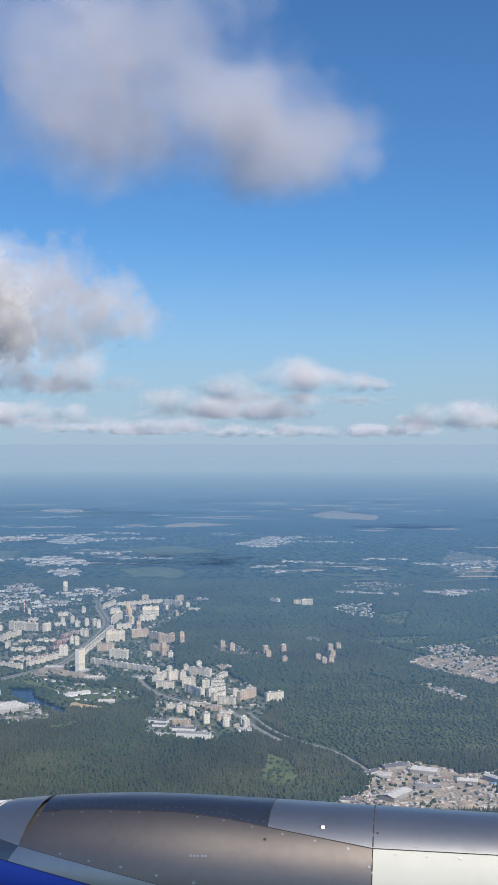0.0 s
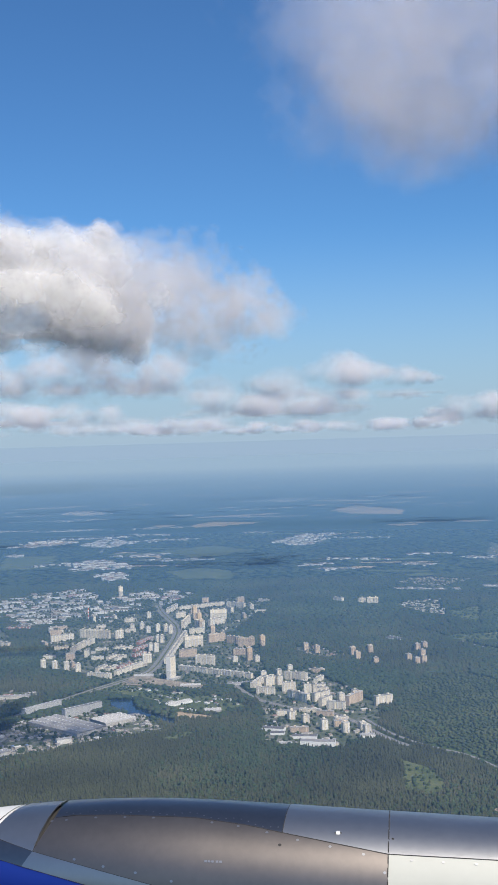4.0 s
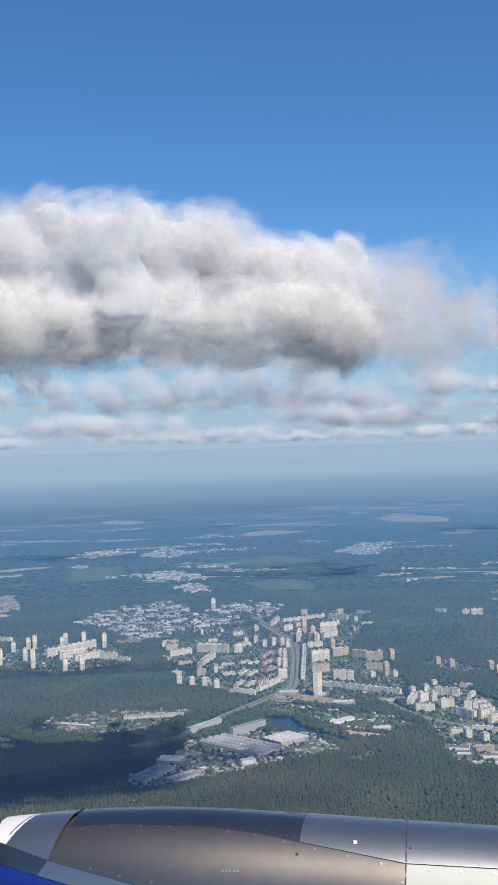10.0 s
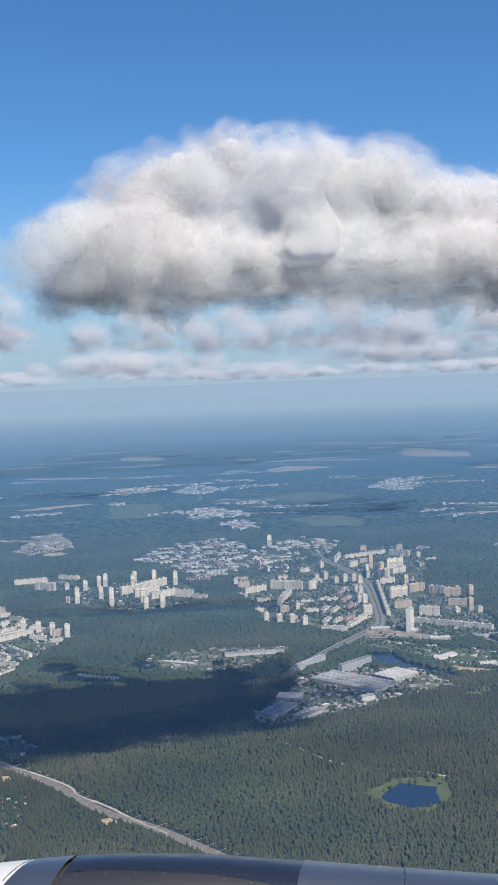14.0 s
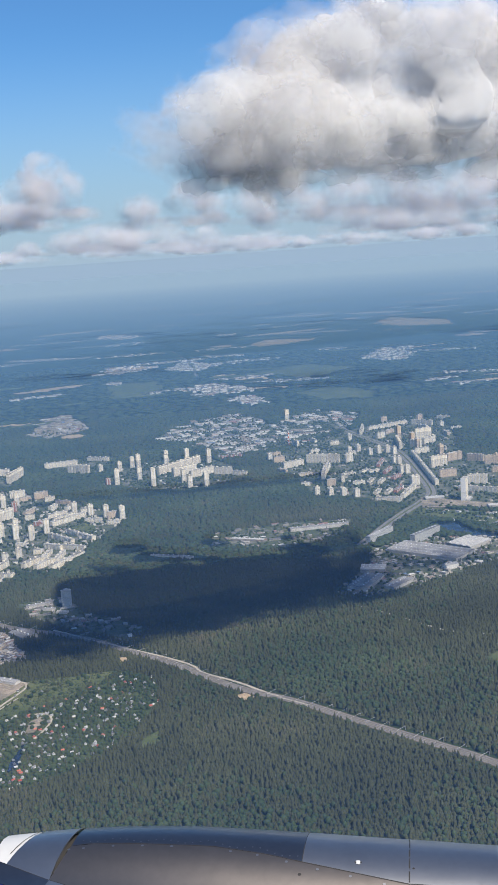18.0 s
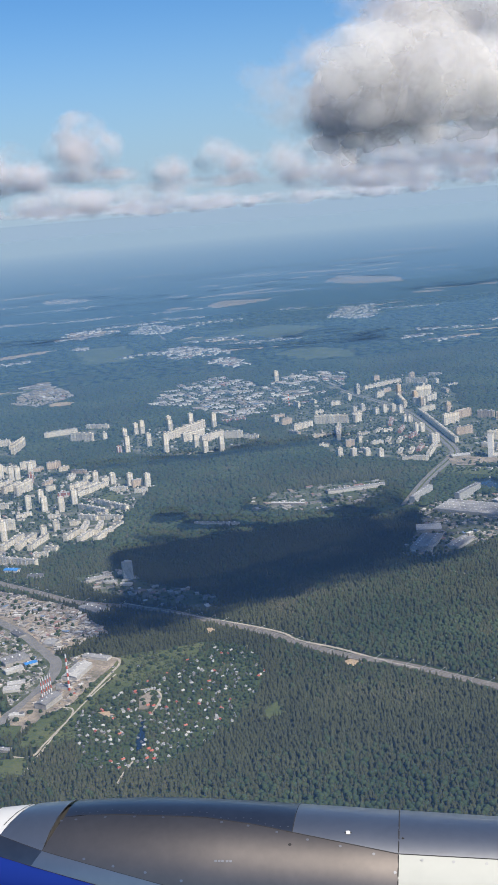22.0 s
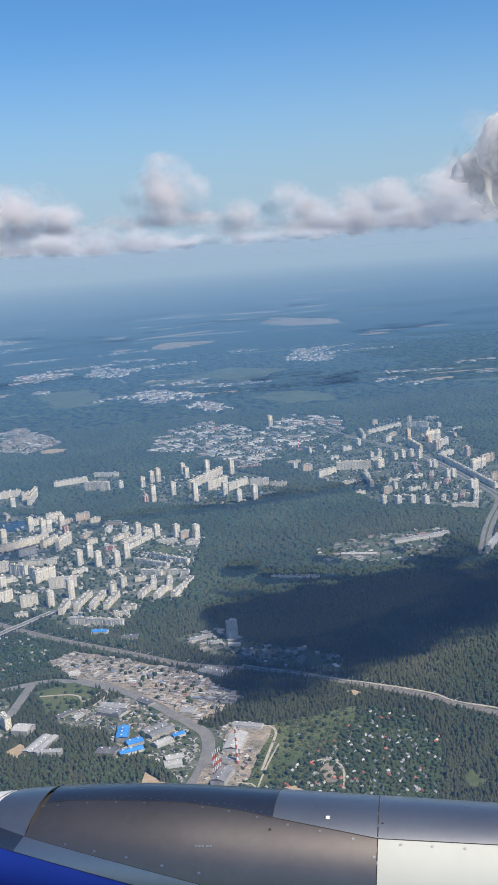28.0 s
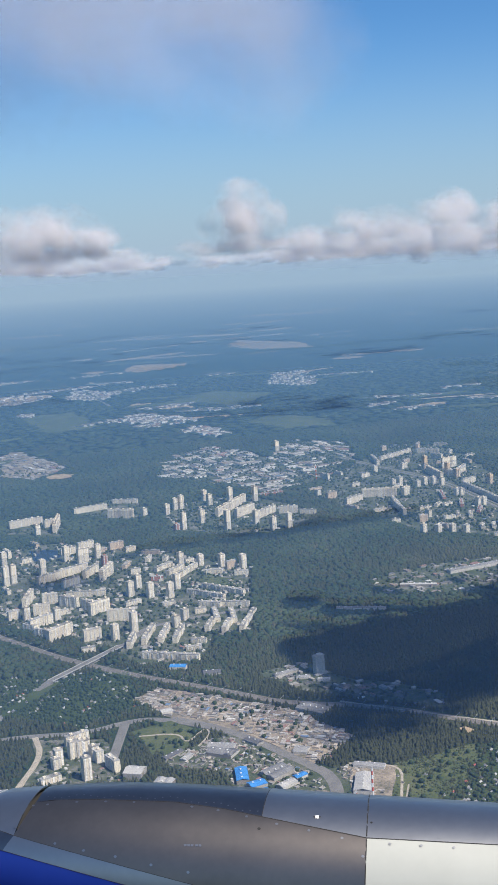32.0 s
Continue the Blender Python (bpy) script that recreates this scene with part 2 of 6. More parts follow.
MAT["mixed_roofs"] = m


# ---- mesh helpers ----
def mesh_of(name, verts, faces, mats, slots=None, smooth=False):
    me = bpy.data.meshes.new(name)
    me.from_pydata(verts, [], faces)
    for mt in mats:
        me.materials.append(mt)
    if slots is not None:
        me.polygons.foreach_set("material_index", slots)
    if smooth:
        me.polygons.foreach_set("use_smooth", [True] * len(me.polygons))
    me.update()
    return me


def tri_mesh(name, verts, tris, mt, smooth=False):
    """A mesh from numpy arrays of points and triangles."""
    me = bpy.data.meshes.new(name)
    me.vertices.add(len(verts))
    me.vertices.foreach_set("co", np.asarray(verts, np.float32).ravel())
    me.loops.add(len(tris) * 3)
    me.loops.foreach_set("vertex_index", np.asarray(tris, np.int32).ravel())
    me.polygons.add(len(tris))
    me.polygons.foreach_set("loop_start", np.arange(0, len(tris) * 3, 3, dtype=np.int32))
    me.polygons.foreach_set("use_smooth", np.full(len(tris), smooth))
    me.materials.append(mt)
    me.update(calc_edges=True)
    me.validate()
    return me


def part(name, me, parent, m=None, label=""):
    ob = new(name, me)
    ob.parent = parent
    if m is not None:
        ob.matrix_local = m
    return tagged(ob, label) if label else ob


def box_data(x0, y0, z0, x1, y1, z1):
    v = [(x, y, z) for z in (z0, z1) for y in (y0, y1) for x in (x0, x1)]
    f = [(0, 2, 3, 1), (4, 5, 7, 6), (0, 1, 5, 4), (1, 3, 7, 5), (3, 2, 6, 7), (2, 0, 4, 6)]
    return v, f


def boxes_mesh(name, boxes, mt):
    verts, faces = [], []
    for b in boxes:
        v, f = box_data(*b)
        k = len(verts)
        verts += v
        faces += [tuple(i + k for i in q) for q in f]
    return mesh_of(name, verts, faces, [mt])


# ---- ground ----
ground_v, ground_f, N = [], [], 60
rings = [0, 100, 200, 300, 420, 560, 740, 960, 1250, 1600, 2100, 2800, 3700, 5000, 7000]
for r in rings[1:]:
    ground_v += [(-125 + r * math.cos(2 * math.pi * i / N), 25 + r * math.sin(2 * math.pi * i / N), 0) for i in range(N)]
ground_v.append((-125, 25, 0))
for k in range(len(rings) - 2):
    ground_f += [(k * N + i, (k + 1) * N + i, (k + 1) * N + (i + 1) % N, k * N + (i + 1) % N) for i in range(N)]
ground_f += [(len(ground_v) - 1, i, (i + 1) % N) for i in range(N)]
ground = tagged(new("ground", mesh_of("ground", ground_v, ground_f, [MAT["forest_floor"]])), "dark green wooded plain reaching the hazy horizon", "ground", kind="structure")
# Low sheet that carries the painted haze over the ground.
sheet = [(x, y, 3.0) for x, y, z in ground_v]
haze = tagged(new("haze_layer", mesh_of("haze_layer", sheet, ground_f, [MAT["haze"]])), "low sheet with blue distance haze painted into its opacity", "haze", kind="structure")
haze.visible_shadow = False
# Added sheet just below the eye, so shaded ground turns blue.
aloft = tagged(new("haze_aloft", mesh_of("haze_aloft", [(x, y, 68) for x, y, z in ground_v], ground_f, [MAT["airlight_film"]])), "added blue film imitating airlight below the flight path", "haze", kind="structure")
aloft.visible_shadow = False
scene.cycles.transparent_max_bounces = 96

ZONES, SPOT, ROADS, LEVEL = {}, {}, [], [0.02]


def inside(px, py, poly):
    """Which points lie inside a polygon."""
    q = np.array([p[:2] for p in poly])
    hit = np.zeros(len(px), bool)
    near = np.nonzero((px > q[:, 0].min()) & (px < q[:, 0].max()) & (py > q[:, 1].min()) & (py < q[:, 1].max()))[0]
    if len(near):
        x, y, odd = px[near], py[near], np.zeros(len(near), bool)
        for (x0, y0), (x1, y1) in zip(q, np.roll(q, -1, 0)):
            if y0 != y1:
                odd ^= ((y0 > y) != (y1 > y)) & (x < (x1 - x0) * (y - y0) / (y1 - y0) + x0)
        hit[near] = odd
    return hit


def zone(kind, pts, spot, label="", wobble=0.06):
    """A patch of ground with an uneven edge, a little above the ground sheet."""
    edge = []
    for (x0, y0), (x1, y1) in zip(pts, pts[1:] + pts[:1]):
        size = math.hypot(x1 - x0, y1 - y0)
        for i in range(max(2, min(9, int(size / 2.5)))):
            f = i / max(2, min(9, int(size / 2.5)))
            x, y = x0 + (x1 - x0) * f, y0 + (y1 - y0) * f
            w = noise.noise_vector((x * 0.35, y * 0.35, 3)) * size * wobble
            edge.append((x + w.x, y + w.y))
    LEVEL[0] += 0.004
    ZONES.setdefault(kind, []).append(edge)
    SPOT[spot] = edge
    me = bpy.data.meshes.new(kind)
    bm = bmesh.new()
    bm.faces.new([bm.verts.new((x, y, LEVEL[0])) for x, y in edge])
    bmesh.ops.triangulate(bm, faces=bm.faces)
    bmesh.ops.recalc_face_normals(bm, faces=bm.faces)
    if sum(f.normal.z for f in bm.faces) < 0:
        bmesh.ops.reverse_faces(bm, faces=bm.faces)
    bm.to_mesh(me)
    bm.free()
    me.materials.append(MAT[kind])
    names = dict(garden="garden_ground", town="town_ground", yard="yard_ground", sand="sand_ground", grass="meadow", water="water", scrub="scrubland")
    return tagged(new(names[kind], me), label or dict(garden="dark green garden plots with small houses", town="grey-green ground between the apartment blocks", yard="dusty tan industrial yard", sand="bare pale sandy ground", grass="light green open meadow among trees", water="still dark blue lake water", scrub="light green scrub and young wood")[kind], names[kind].replace("_", " "), kind="structure")


def road(name, pts, width, mat="asphalt", label="grey asphalt road", verge=0.0, z=0.09):
    """A ribbon along smoothed points."""
    z += 0.004 * len(ROADS)
    ps = [Vector((x, y, 0)) for x, y in pts]
    for _ in range(2):
        ps = [ps[0]] + [q for a, b in zip(ps, ps[1:]) for q in (a.lerp(b, 0.25), a.lerp(b, 0.75))] + [ps[-1]]
    verts, faces = [], []
    for i, p in enumerate(ps):
        d = (ps[min(i + 1, len(ps) - 1)] - ps[max(i - 1, 0)]).normalized()
        side = Vector((-d.y, d.x, 0)) * width / 2
        verts += [(*(p + side).xy, z), (*(p - side).xy, z), (*(p - side * 1.15).xy, 0.0), (*(p + side * 1.15).xy, 0.0)]
    for i in range(len(ps) - 1):
        a, b = 4 * i, 4 * i + 4
        faces += [(a, a + 1, b + 1, b), (a + 1, a + 2, b + 2, b + 1), (a + 3, a, b, b + 3)]
    ROADS.append((np.array([p.xy for p in ps]), width / 2 + verge))
    return tagged(new(name, mesh_of(name, verts, faces, [MAT[mat]])), label, name.replace("_", " "), kind="structure")


zone("scrub", [(13, 346), (22, 370), (38, 382), (50, 362), (65, 375), (79, 362), (86, 334), (74, 296), (62, 286), (50, 283), (37, 288), (27, 278), (17, 286), (9, 308)], "eastscrub")
zone("town", [(-239, 454), (-226, 464), (-205, 451), (-182, 421), (-167, 401), (-171, 382), (-180, 357), (-184, 338), (-195, 338), (-204, 322), (-218, 327), (-221, 342), (-246, 375)], "west")
zone("town", [(-102, 412), (-114, 484), (-98, 514), (-79, 532), (-39, 572), (-22, 556), (-24, 522), (-40, 461), (-26, 433), (-26, 393), (-29, 376), (-53, 369), (-77, 383)], "street")
zone("town", [(-30, 364), (-19, 395), (-9, 393), (1, 357), (7, 337), (1, 307), (-10, 293), (-28, 302), (-27, 331)], "east")
zone("town", [(-15, 436), (-4, 433), (4, 414), (-3, 410), (-12, 422)], "northrow")
zone("town", [(-113, 294), (-100, 318), (-96, 335), (-78, 341), (-60, 336), (-54, 317), (-71, 309), (-85, 298), (-104, 289)], "works")
zone("water", [(-75, 358), (-66, 356), (-63, 343), (-55, 334), (-51, 328), (-53, 323), (-59, 333), (-64, 336), (-71, 344)], "lake")
zone("sand", [(-55, 337), (-51, 339), (-40, 331), (-46, 330), (-51, 332)], "beach")
zone("grass", [(-82, 371), (-73, 386), (-60, 369), (-51, 363), (-34, 353), (-32, 341), (-39, 334), (-51, 339), (-65, 357)], "park")
zone("grass", [(-55, 309), (-48, 316), (-44, 314), (-51, 305)], "stadium")
zone("grass", [(-89, 242), (-82, 250), (-71, 250), (-72, 237), (-77, 230), (-85, 233)], "marsh")
zone("water", [(-86, 240), (-81, 247), (-74, 244), (-75, 235), (-81, 233), (-85, 237)], "pond")
zone("town", [(-180, 456), (-174, 489), (-152, 504), (-135, 496), (-127, 476), (-123, 453), (-135, 440), (-149, 434), (-164, 443)], "mid")
zone("town", [(-235, 482), (-232, 506), (-217, 507), (-212, 488), (-216, 467)], "midwest")
zone("town", [(-208, 502), (-189, 525), (-177, 517), (-181, 482), (-191, 481)], "midwest2")
zone("water", [(-229, 455), (-220, 452), (-220, 441), (-225, 438), (-229, 440)], "reservoir")
zone("town", [(-162, 559), (-138, 615), (-116, 622), (-102, 577), (-77, 616), (-55, 592), (-68, 550), (-102, 510), (-128, 499), (-139, 527)], "farindustry", "pale works ground in the distant industrial estate")
zone("yard", [(-223, 657), (-211, 678), (-192, 607), (-213, 583), (-224, 600)], "farwest")
zone("yard", [(-223, 306), (-216, 311), (-207, 301), (-194, 288), (-185, 267), (-194, 260), (-198, 259), (-202, 271), (-207, 281), (-218, 293)], "tanyards")
zone("town", [(-224, 272), (-215, 277), (-208, 279), (-201, 266), (-198, 256), (-187, 255), (-194, 230), (-205, 235), (-207, 243), (-210, 249), (-214.5, 249), (-214.5, 262), (-222, 267)], "sheds")
zone("garden", [(-250, 333), (-220, 324), (-223, 301), (-236, 295), (-252, 309)], "allot")
zone("grass", [(-227, 289), (-218, 291), (-214, 285), (-219, 273), (-225, 275)], "fieldw")
zone("garden", [(-192, 205), (-192, 228), (-174, 241), (-165, 254), (-157, 249), (-156, 233), (-161, 221), (-166, 213), (-177, 202)], "dacha")
zone("grass", [(-201, 217), (-192, 241), (-183, 253), (-164, 254), (-176, 232), (-181, 219), (-197, 215)], "meadow")
zone("grass", [(-210, 214), (-201, 213), (-200, 206), (-210, 207)], "meadow2")
zone("town", [(-247, 294), (-232, 287), (-233, 266), (-251, 272), (-247, 286)], "newsite")
zone("yard", [(-222, 239), (-219, 239), (-210, 234), (-210, 228), (-212, 224), (-216, 220), (-221, 221)], "southyard")
zone("sand", [(-212, 236), (-210, 242), (-207, 236), (-206, 231), (-210, 225), (-211, 228)], "sandlot")
zone("yard", [(-203, 232), (-200, 239), (-195, 245), (-192, 255), (-183, 252), (-189, 241), (-193, 233), (-198, 228), (-203, 221), (-205, 226)], "plant")
zone("grass", [(2, 260), (5, 283), (10, 276), (12, 265), (10, 256), (6, 256)], "glade")
zone("grass", [(-159, 218), (-156, 221), (-155, 215), (-159, 214)], "glade2")
zone("yard", [(18, 244), (26, 252), (30, 270), (36, 276), (45, 272), (49, 265), (58, 267), (52, 238), (18, 238)], "village")
zone("grass", [(47, 451), (75, 454), (62, 433), (47, 438)], "eastfield")
zone("grass", [(78, 438), (103, 460), (97, 431), (85, 432)], "eastfield2")
zone("grass", [(59, 513), (74, 521), (64, 474), (55, 493)], "eastfield3")
zone("yard", [(54, 399), (65, 414), (92, 409), (81, 360), (71, 373), (63, 382)], "quarry")
zone("town", [(60, 426), (81, 436), (84, 416), (71, 407)], "eastvillage")
zone("town", [(38, 535), (49, 547), (60, 543), (54, 496), (46, 503)], "eastvillage2")
zone("town", [(49, 610), (63, 635), (91, 615), (67, 581)], "eastvillage3")
zone("town", [(116, 708), (142, 816), (165, 766), (139, 646), (120, 635)], "eastvillage4")
zone("town", [(54, 364), (61, 360), (66, 347), (63, 341), (58, 353)], "eastvillage5")
zone("sand", [(59, 1207), (95, 1291), (138, 1197), (126, 1119), (78, 1147)], "farsand")
zone("sand", [(-87, 1036), (-59, 1102), (-16, 1076), (-24, 1052), (-64, 1028)], "farsand2")
zone("sand", [(-123, 816), (-113, 826), (-88, 804), (-87, 775), (-104, 780)], "farsand3")
zone("sand", [(-205, 901), (-201, 938), (-162, 925), (-160, 901)], "farsand4")
zone("sand", [(-230, 1262), (-232, 1322), (-201, 1310), (-172, 1262), (-193, 1240)], "farsand5")
zone("town", [(-10, 862), (17, 925), (43, 931), (27, 854), (11, 826)], "fartown")
zone("town", [(-144, 740), (-127, 775), (-98, 721), (-114, 708)], "fartown2")
zone("town", [(-154, 881), (-139, 941), (-112, 890), (-134, 857)], "fartown3")
zone("town", [(-119, 685), (-106, 694), (-94, 661), (-107, 651)], "fartown4")
zone("grass", [(-79, 694), (-52, 712), (-34, 677), (-40, 645), (-66, 653)], "farfield")
zone("grass", [(-98, 816), (-53, 854), (-19, 804), (-60, 767)], "farfield2")
zone("town", [(-193, 309), (-181, 311), (-175, 297), (-166, 289), (-159, 279), (-163, 272), (-176, 283), (-188, 296)], "shade")
zone("town", [(-140, 366), (-117, 372), (-96, 370), (-103, 350), (-119, 341), (-142, 350)], "strip")
zone("grass", [(-196, 811), (-159, 810), (-154, 730), (-188, 720)], "farfield3")

zone("yard", [(-72, 377.6), (-69.3, 392), (-61.5, 385.6), (-45.7, 373.3), (-45.1, 364), (-58.2, 372.2)], "plaza", "pale paved plaza below the tall slab tower", 0.02)
zone("grass", [(-206.5, 222.4), (-205.9, 227.3), (-202, 225.4), (-202.7, 219.9)], "plantlawn", "mown lawn beside the boiler plant", 0.02)
zone("grass", [(-201.7, 220.7), (-198.9, 227.5), (-196.4, 227.7), (-196.1, 224.2), (-198.6, 216), (-201.9, 216.5)], "plantlawn2", "mown lawn beside the boiler plant", 0.02)
zone("water", [(-180.8, 220.4), (-180.1, 220.2), (-180.6, 210.5), (-182.1, 208.9), (-182.1, 212.6)], "canal", "narrow dark pond between the gardens", 0.03)
zone("sand", [(-210.6, 234.1), (-209.8, 237.7), (-207.3, 236.6), (-206.8, 233.2), (-208.9, 233)], "sandpile", "heap of bare sand beside the road")
zone("sand", [(-210.9, 223.9), (-207.2, 232.2), (-206.2, 231.8), (-209.4, 223.4)], "sandstrip", "strip of bare sand along the road", 0.02)
zone("sand", [(-188.4, 226.7), (-186.6, 226.8), (-185, 224.8), (-186.6, 224)], "gardensand")
zone("yard", [(-180.7, 230.4), (-178.7, 232.7), (-177.9, 231.4), (-179.2, 225), (-180.9, 225.1)], "gardenyard", "bare brown plot beside the gardens")
zone("sand", [(-140.9, 234.3), (-139.1, 235), (-136.8, 232.2), (-139.7, 231.4)], "railsand", "bare orange sand beside the railway")
zone("sand", [(-165.4, 261.7), (-163.6, 261.8), (-162.5, 259.4), (-164.3, 258.6)], "railsand2", "bare orange sand beside the railway")
zone("sand", [(-234.1, 260.4), (-230.8, 263.5), (-230, 257.4), (-232.2, 255.8)], "sitepit", "bare brown building pit")
zone("grass", [(-112.8, 362.1), (-104.4, 371.1), (-101.8, 365.8), (-109.5, 358.1)], "pitch", "green sports pitch beside the forest", 0.02)
zone("grass", [(-185.7, 389.7), (-181.7, 395.2), (-175.2, 385.7), (-179.3, 379.2)], "pitch2", "green school sports ground", 0.02)

road("railway", [(-252.2, 376.9), (-247.1, 365), (-239.7, 351.5), (-232.8, 339), (-219.4, 320.9), (-209.6, 310.2), (-198.5, 297.4), (-193, 290.1), (-174.9, 279.5), (-164, 267.7), (-154, 257.2), (-148.1, 249), (-140.5, 238.3), (-130.1, 229.9), (-120.9, 219), (-112.3, 209.5), (-100.1, 195.9), (-89.5, 180.7), (-81.6, 169.3)], 2.2, "ballast", "wide brown railway cutting with several tracks", verge=0.9)
road("railside_track", [(-181.3, 285.4), (-165.9, 270.1), (-156.3, 261.6), (-148.5, 253.4), (-147.6, 248.8), (-140.5, 242.4), (-134.9, 234.6), (-127.7, 226.4)], 0.55, "track", "pale sandy track along the railway", verge=0.5)
road("road", [(-254.9, 304.5), (-250.7, 310.8), (-243.8, 317.1), (-238.1, 325.7), (-229.6, 333), (-221.3, 339.9), (-213.8, 347.9), (-208.6, 356.3), (-179.9, 357.5)], 1.6, "asphalt", "grey asphalt road between trees and buildings", verge=0.8)
road("road", [(-255.5, 296.9), (-247.4, 296.2), (-236.1, 292.4), (-224.7, 295.1), (-218, 291.9), (-210.3, 283.5)], 1.8, "asphalt", "grey asphalt road between trees and buildings", verge=0.8)
road("road", [(-217.6, 292.1), (-212.1, 286.8), (-207.5, 279.9), (-203.7, 272.4), (-201, 265.6), (-198.4, 259.6), (-197.6, 256.8)], 2.1, "asphalt", "grey asphalt road between trees and buildings", verge=0.8)
road("road", [(-72.8, 555.8), (-69.7, 532.6), (-63.7, 506.9), (-59.7, 487.1), (-59.1, 466), (-61, 432.4), (-63.2, 400.8), (-66.5, 391.9), (-82.7, 367.7), (-98.6, 338.3)], 3.0, "asphalt", "wide grey asphalt avenue with a green median", verge=0.8)
road("median", [(-72.8, 555.8), (-69.7, 532.6), (-63.7, 506.9), (-59.7, 487.1), (-59.1, 466), (-61, 432.4), (-63.2, 400.8), (-66.5, 391.9), (-82.7, 367.7), (-98.6, 338.3)], 0.55, "grass", "green median strip between two carriageways", z=0.12)
road("road", [(-37, 378.3), (-33.6, 365.1), (-28.1, 349.5), (-16.8, 336.9), (-6.6, 331.6), (-1.5, 318.5), (4.5, 302), (8.4, 295.1)], 1.6, "asphalt", "grey asphalt road between trees and buildings", verge=0.8)
road("road", [(0.3, 325.1), (5.9, 306.1), (13.7, 293.2), (21.3, 286.2), (26.8, 272.2), (29.3, 263.6)], 0.9, "asphalt", "grey asphalt road between trees and buildings", verge=0.8)
road("road", [(-197.4, 257.2), (-196.3, 253.8), (-196.7, 248.3), (-200, 239), (-204.1, 232.1), (-208.5, 225.8), (-212.9, 221.1), (-215.8, 217.8), (-218.5, 215.6)], 2.4, "asphalt", "grey asphalt road between trees and buildings", verge=0.8)
road("forest_track", [(-97.2, 267.4), (-92.3, 260), (-83.5, 255.6), (-75.5, 253.3), (-68.5, 248)], 0.5, "track", "pale narrow track through the forest", verge=0.1)
road("road", [(-195.2, 1389.5), (-151.1, 1072.3), (-134.9, 924.4), (-132.7, 816.1)], 2, "asphalt", "grey asphalt road between trees and buildings", verge=0.8)
for pts, width in (([(-210.8, 218.2), (-204.7, 214.9), (-199.7, 212.1), (-197.8, 217.2), (-191.7, 229.6), (-195.6, 231.8)], 0.35), ([(-190.2, 234.5), (-186.2, 243), (-182.6, 250.7), (-186.8, 254.2), (-191.8, 256.7)], 0.5), ([(-201.4, 205.6), (-198.2, 214.2), (-194.7, 223.7), (-189.5, 234.9), (-184.5, 243.7)], 0.3), ([(-185.9, 198.5), (-184.2, 203.4), (-182.9, 205.8)], 0.35), ([(-180.7, 234.2), (-178.5, 234.7), (-175.9, 231.1), (-178.8, 222.5)], 0.4), ([(-226, 286), (-217.8, 284), (-217.7, 279.1), (-215.8, 279.9), (-212.3, 284.2), (-211.5, 281.2), (-215.7, 276)], 0.45), ([(-108.5, 283.3), (-102.3, 275.3), (-97.6, 268.1)], 0.4)):
    road("pale_track", pts, width, "track", "pale narrow concrete track", verge=0.2)
road("site_track", [(-252.3, 272), (-245.9, 285.1), (-246.2, 294.7)], 1.2, "track", "orange sandy site track", verge=0.8)
road("road", [(-232.9, 277.7), (-228.9, 289.1), (-227, 294.5)], 1.8, "asphalt", "grey asphalt road between trees and buildings", verge=0.8)
road("road", [(33.6, 477.4), (42.4, 457), (52.7, 425.8), (60, 416.3), (63.7, 407.2)], 0.9, "asphalt", "grey asphalt road between trees and buildings", verge=0.8)


# ---- engine cowling, repeated along the flight line to fit the camera's view ----
# The way from the eye to the cowling's back: degrees to the side of the view's middle and below it, every half second.
SIDE = (3.91, 4.06, 4.14, 4.08, 4.08, 4.28, 4.56, 4.64, 4.62, 4.56, 4.50, 4.53, 4.73, 5.09, 4.95, 4.64, 4.73, 4.81, 5.12, 5.34, 5.43, 5.37, 5.18, 5.01, 5.04, 4.70, 4.87, 5.09, 5.32, 5.48, 5.60, 5.65, 5.65, 5.62, 5.57, 5.51, 5.57, 5.57, 5.65, 5.60, 5.43, 5.18, 5.01, 4.92, 5.09, 5.18, 5.51, 5.29, 5.04, 4.81, 4.73, 4.64, 4.53, 4.42, 4.31, 4.22, 4.14, 4.08, 4.28, 4.56, 4.48, 4.00, 3.66, 3.58, 3.63)
DOWN = (17.39, 17.92, 18.41, 18.64, 17.98, 17.03, 16.56, 17.23, 17.64, 17.77, 17.64, 17.44, 16.79, 16.56, 17.26, 17.69, 17.82, 17.26, 16.87, 17.62, 18.05, 18.10, 17.92, 17.90, 18.28, 18.86, 18.94, 19.34, 20.17, 21.11, 21.35, 20.79, 20.17, 19.74, 19.42, 19.17, 18.94, 18.69, 18.56, 18.59, 18.69, 18.84, 18.48, 17.92, 17.62, 17.31, 17.16, 17.67, 17.69, 17.34, 17.03, 17.08, 17.13, 17.08, 16.97, 16.87, 16.95, 17.03, 16.66, 16.41, 17.44, 18.76, 17.85, 17.18, 16.92)
# Distance, scales and radius fitted to the cowling's look from the camera.
COWL_FAR, COWL_PX, COWL_TALL, R_PX = 0.56, 3960.0, 4600.0, 156.0


def every_half(values, t):
    """A smooth curve through values half a second apart."""
    k = min(max(t * 2, 0.0), len(values) - 1.001)
    i, f = int(k), k - int(k)
    a, b, c, d = (values[min(max(j, 0), len(values) - 1)] for j in (i - 1, i, i + 1, i + 2))
    return b + 0.5 * f * (c - a + f * (2 * a - 5 * b + 4 * c - d + f * (3 * (b - c) + d - a)))


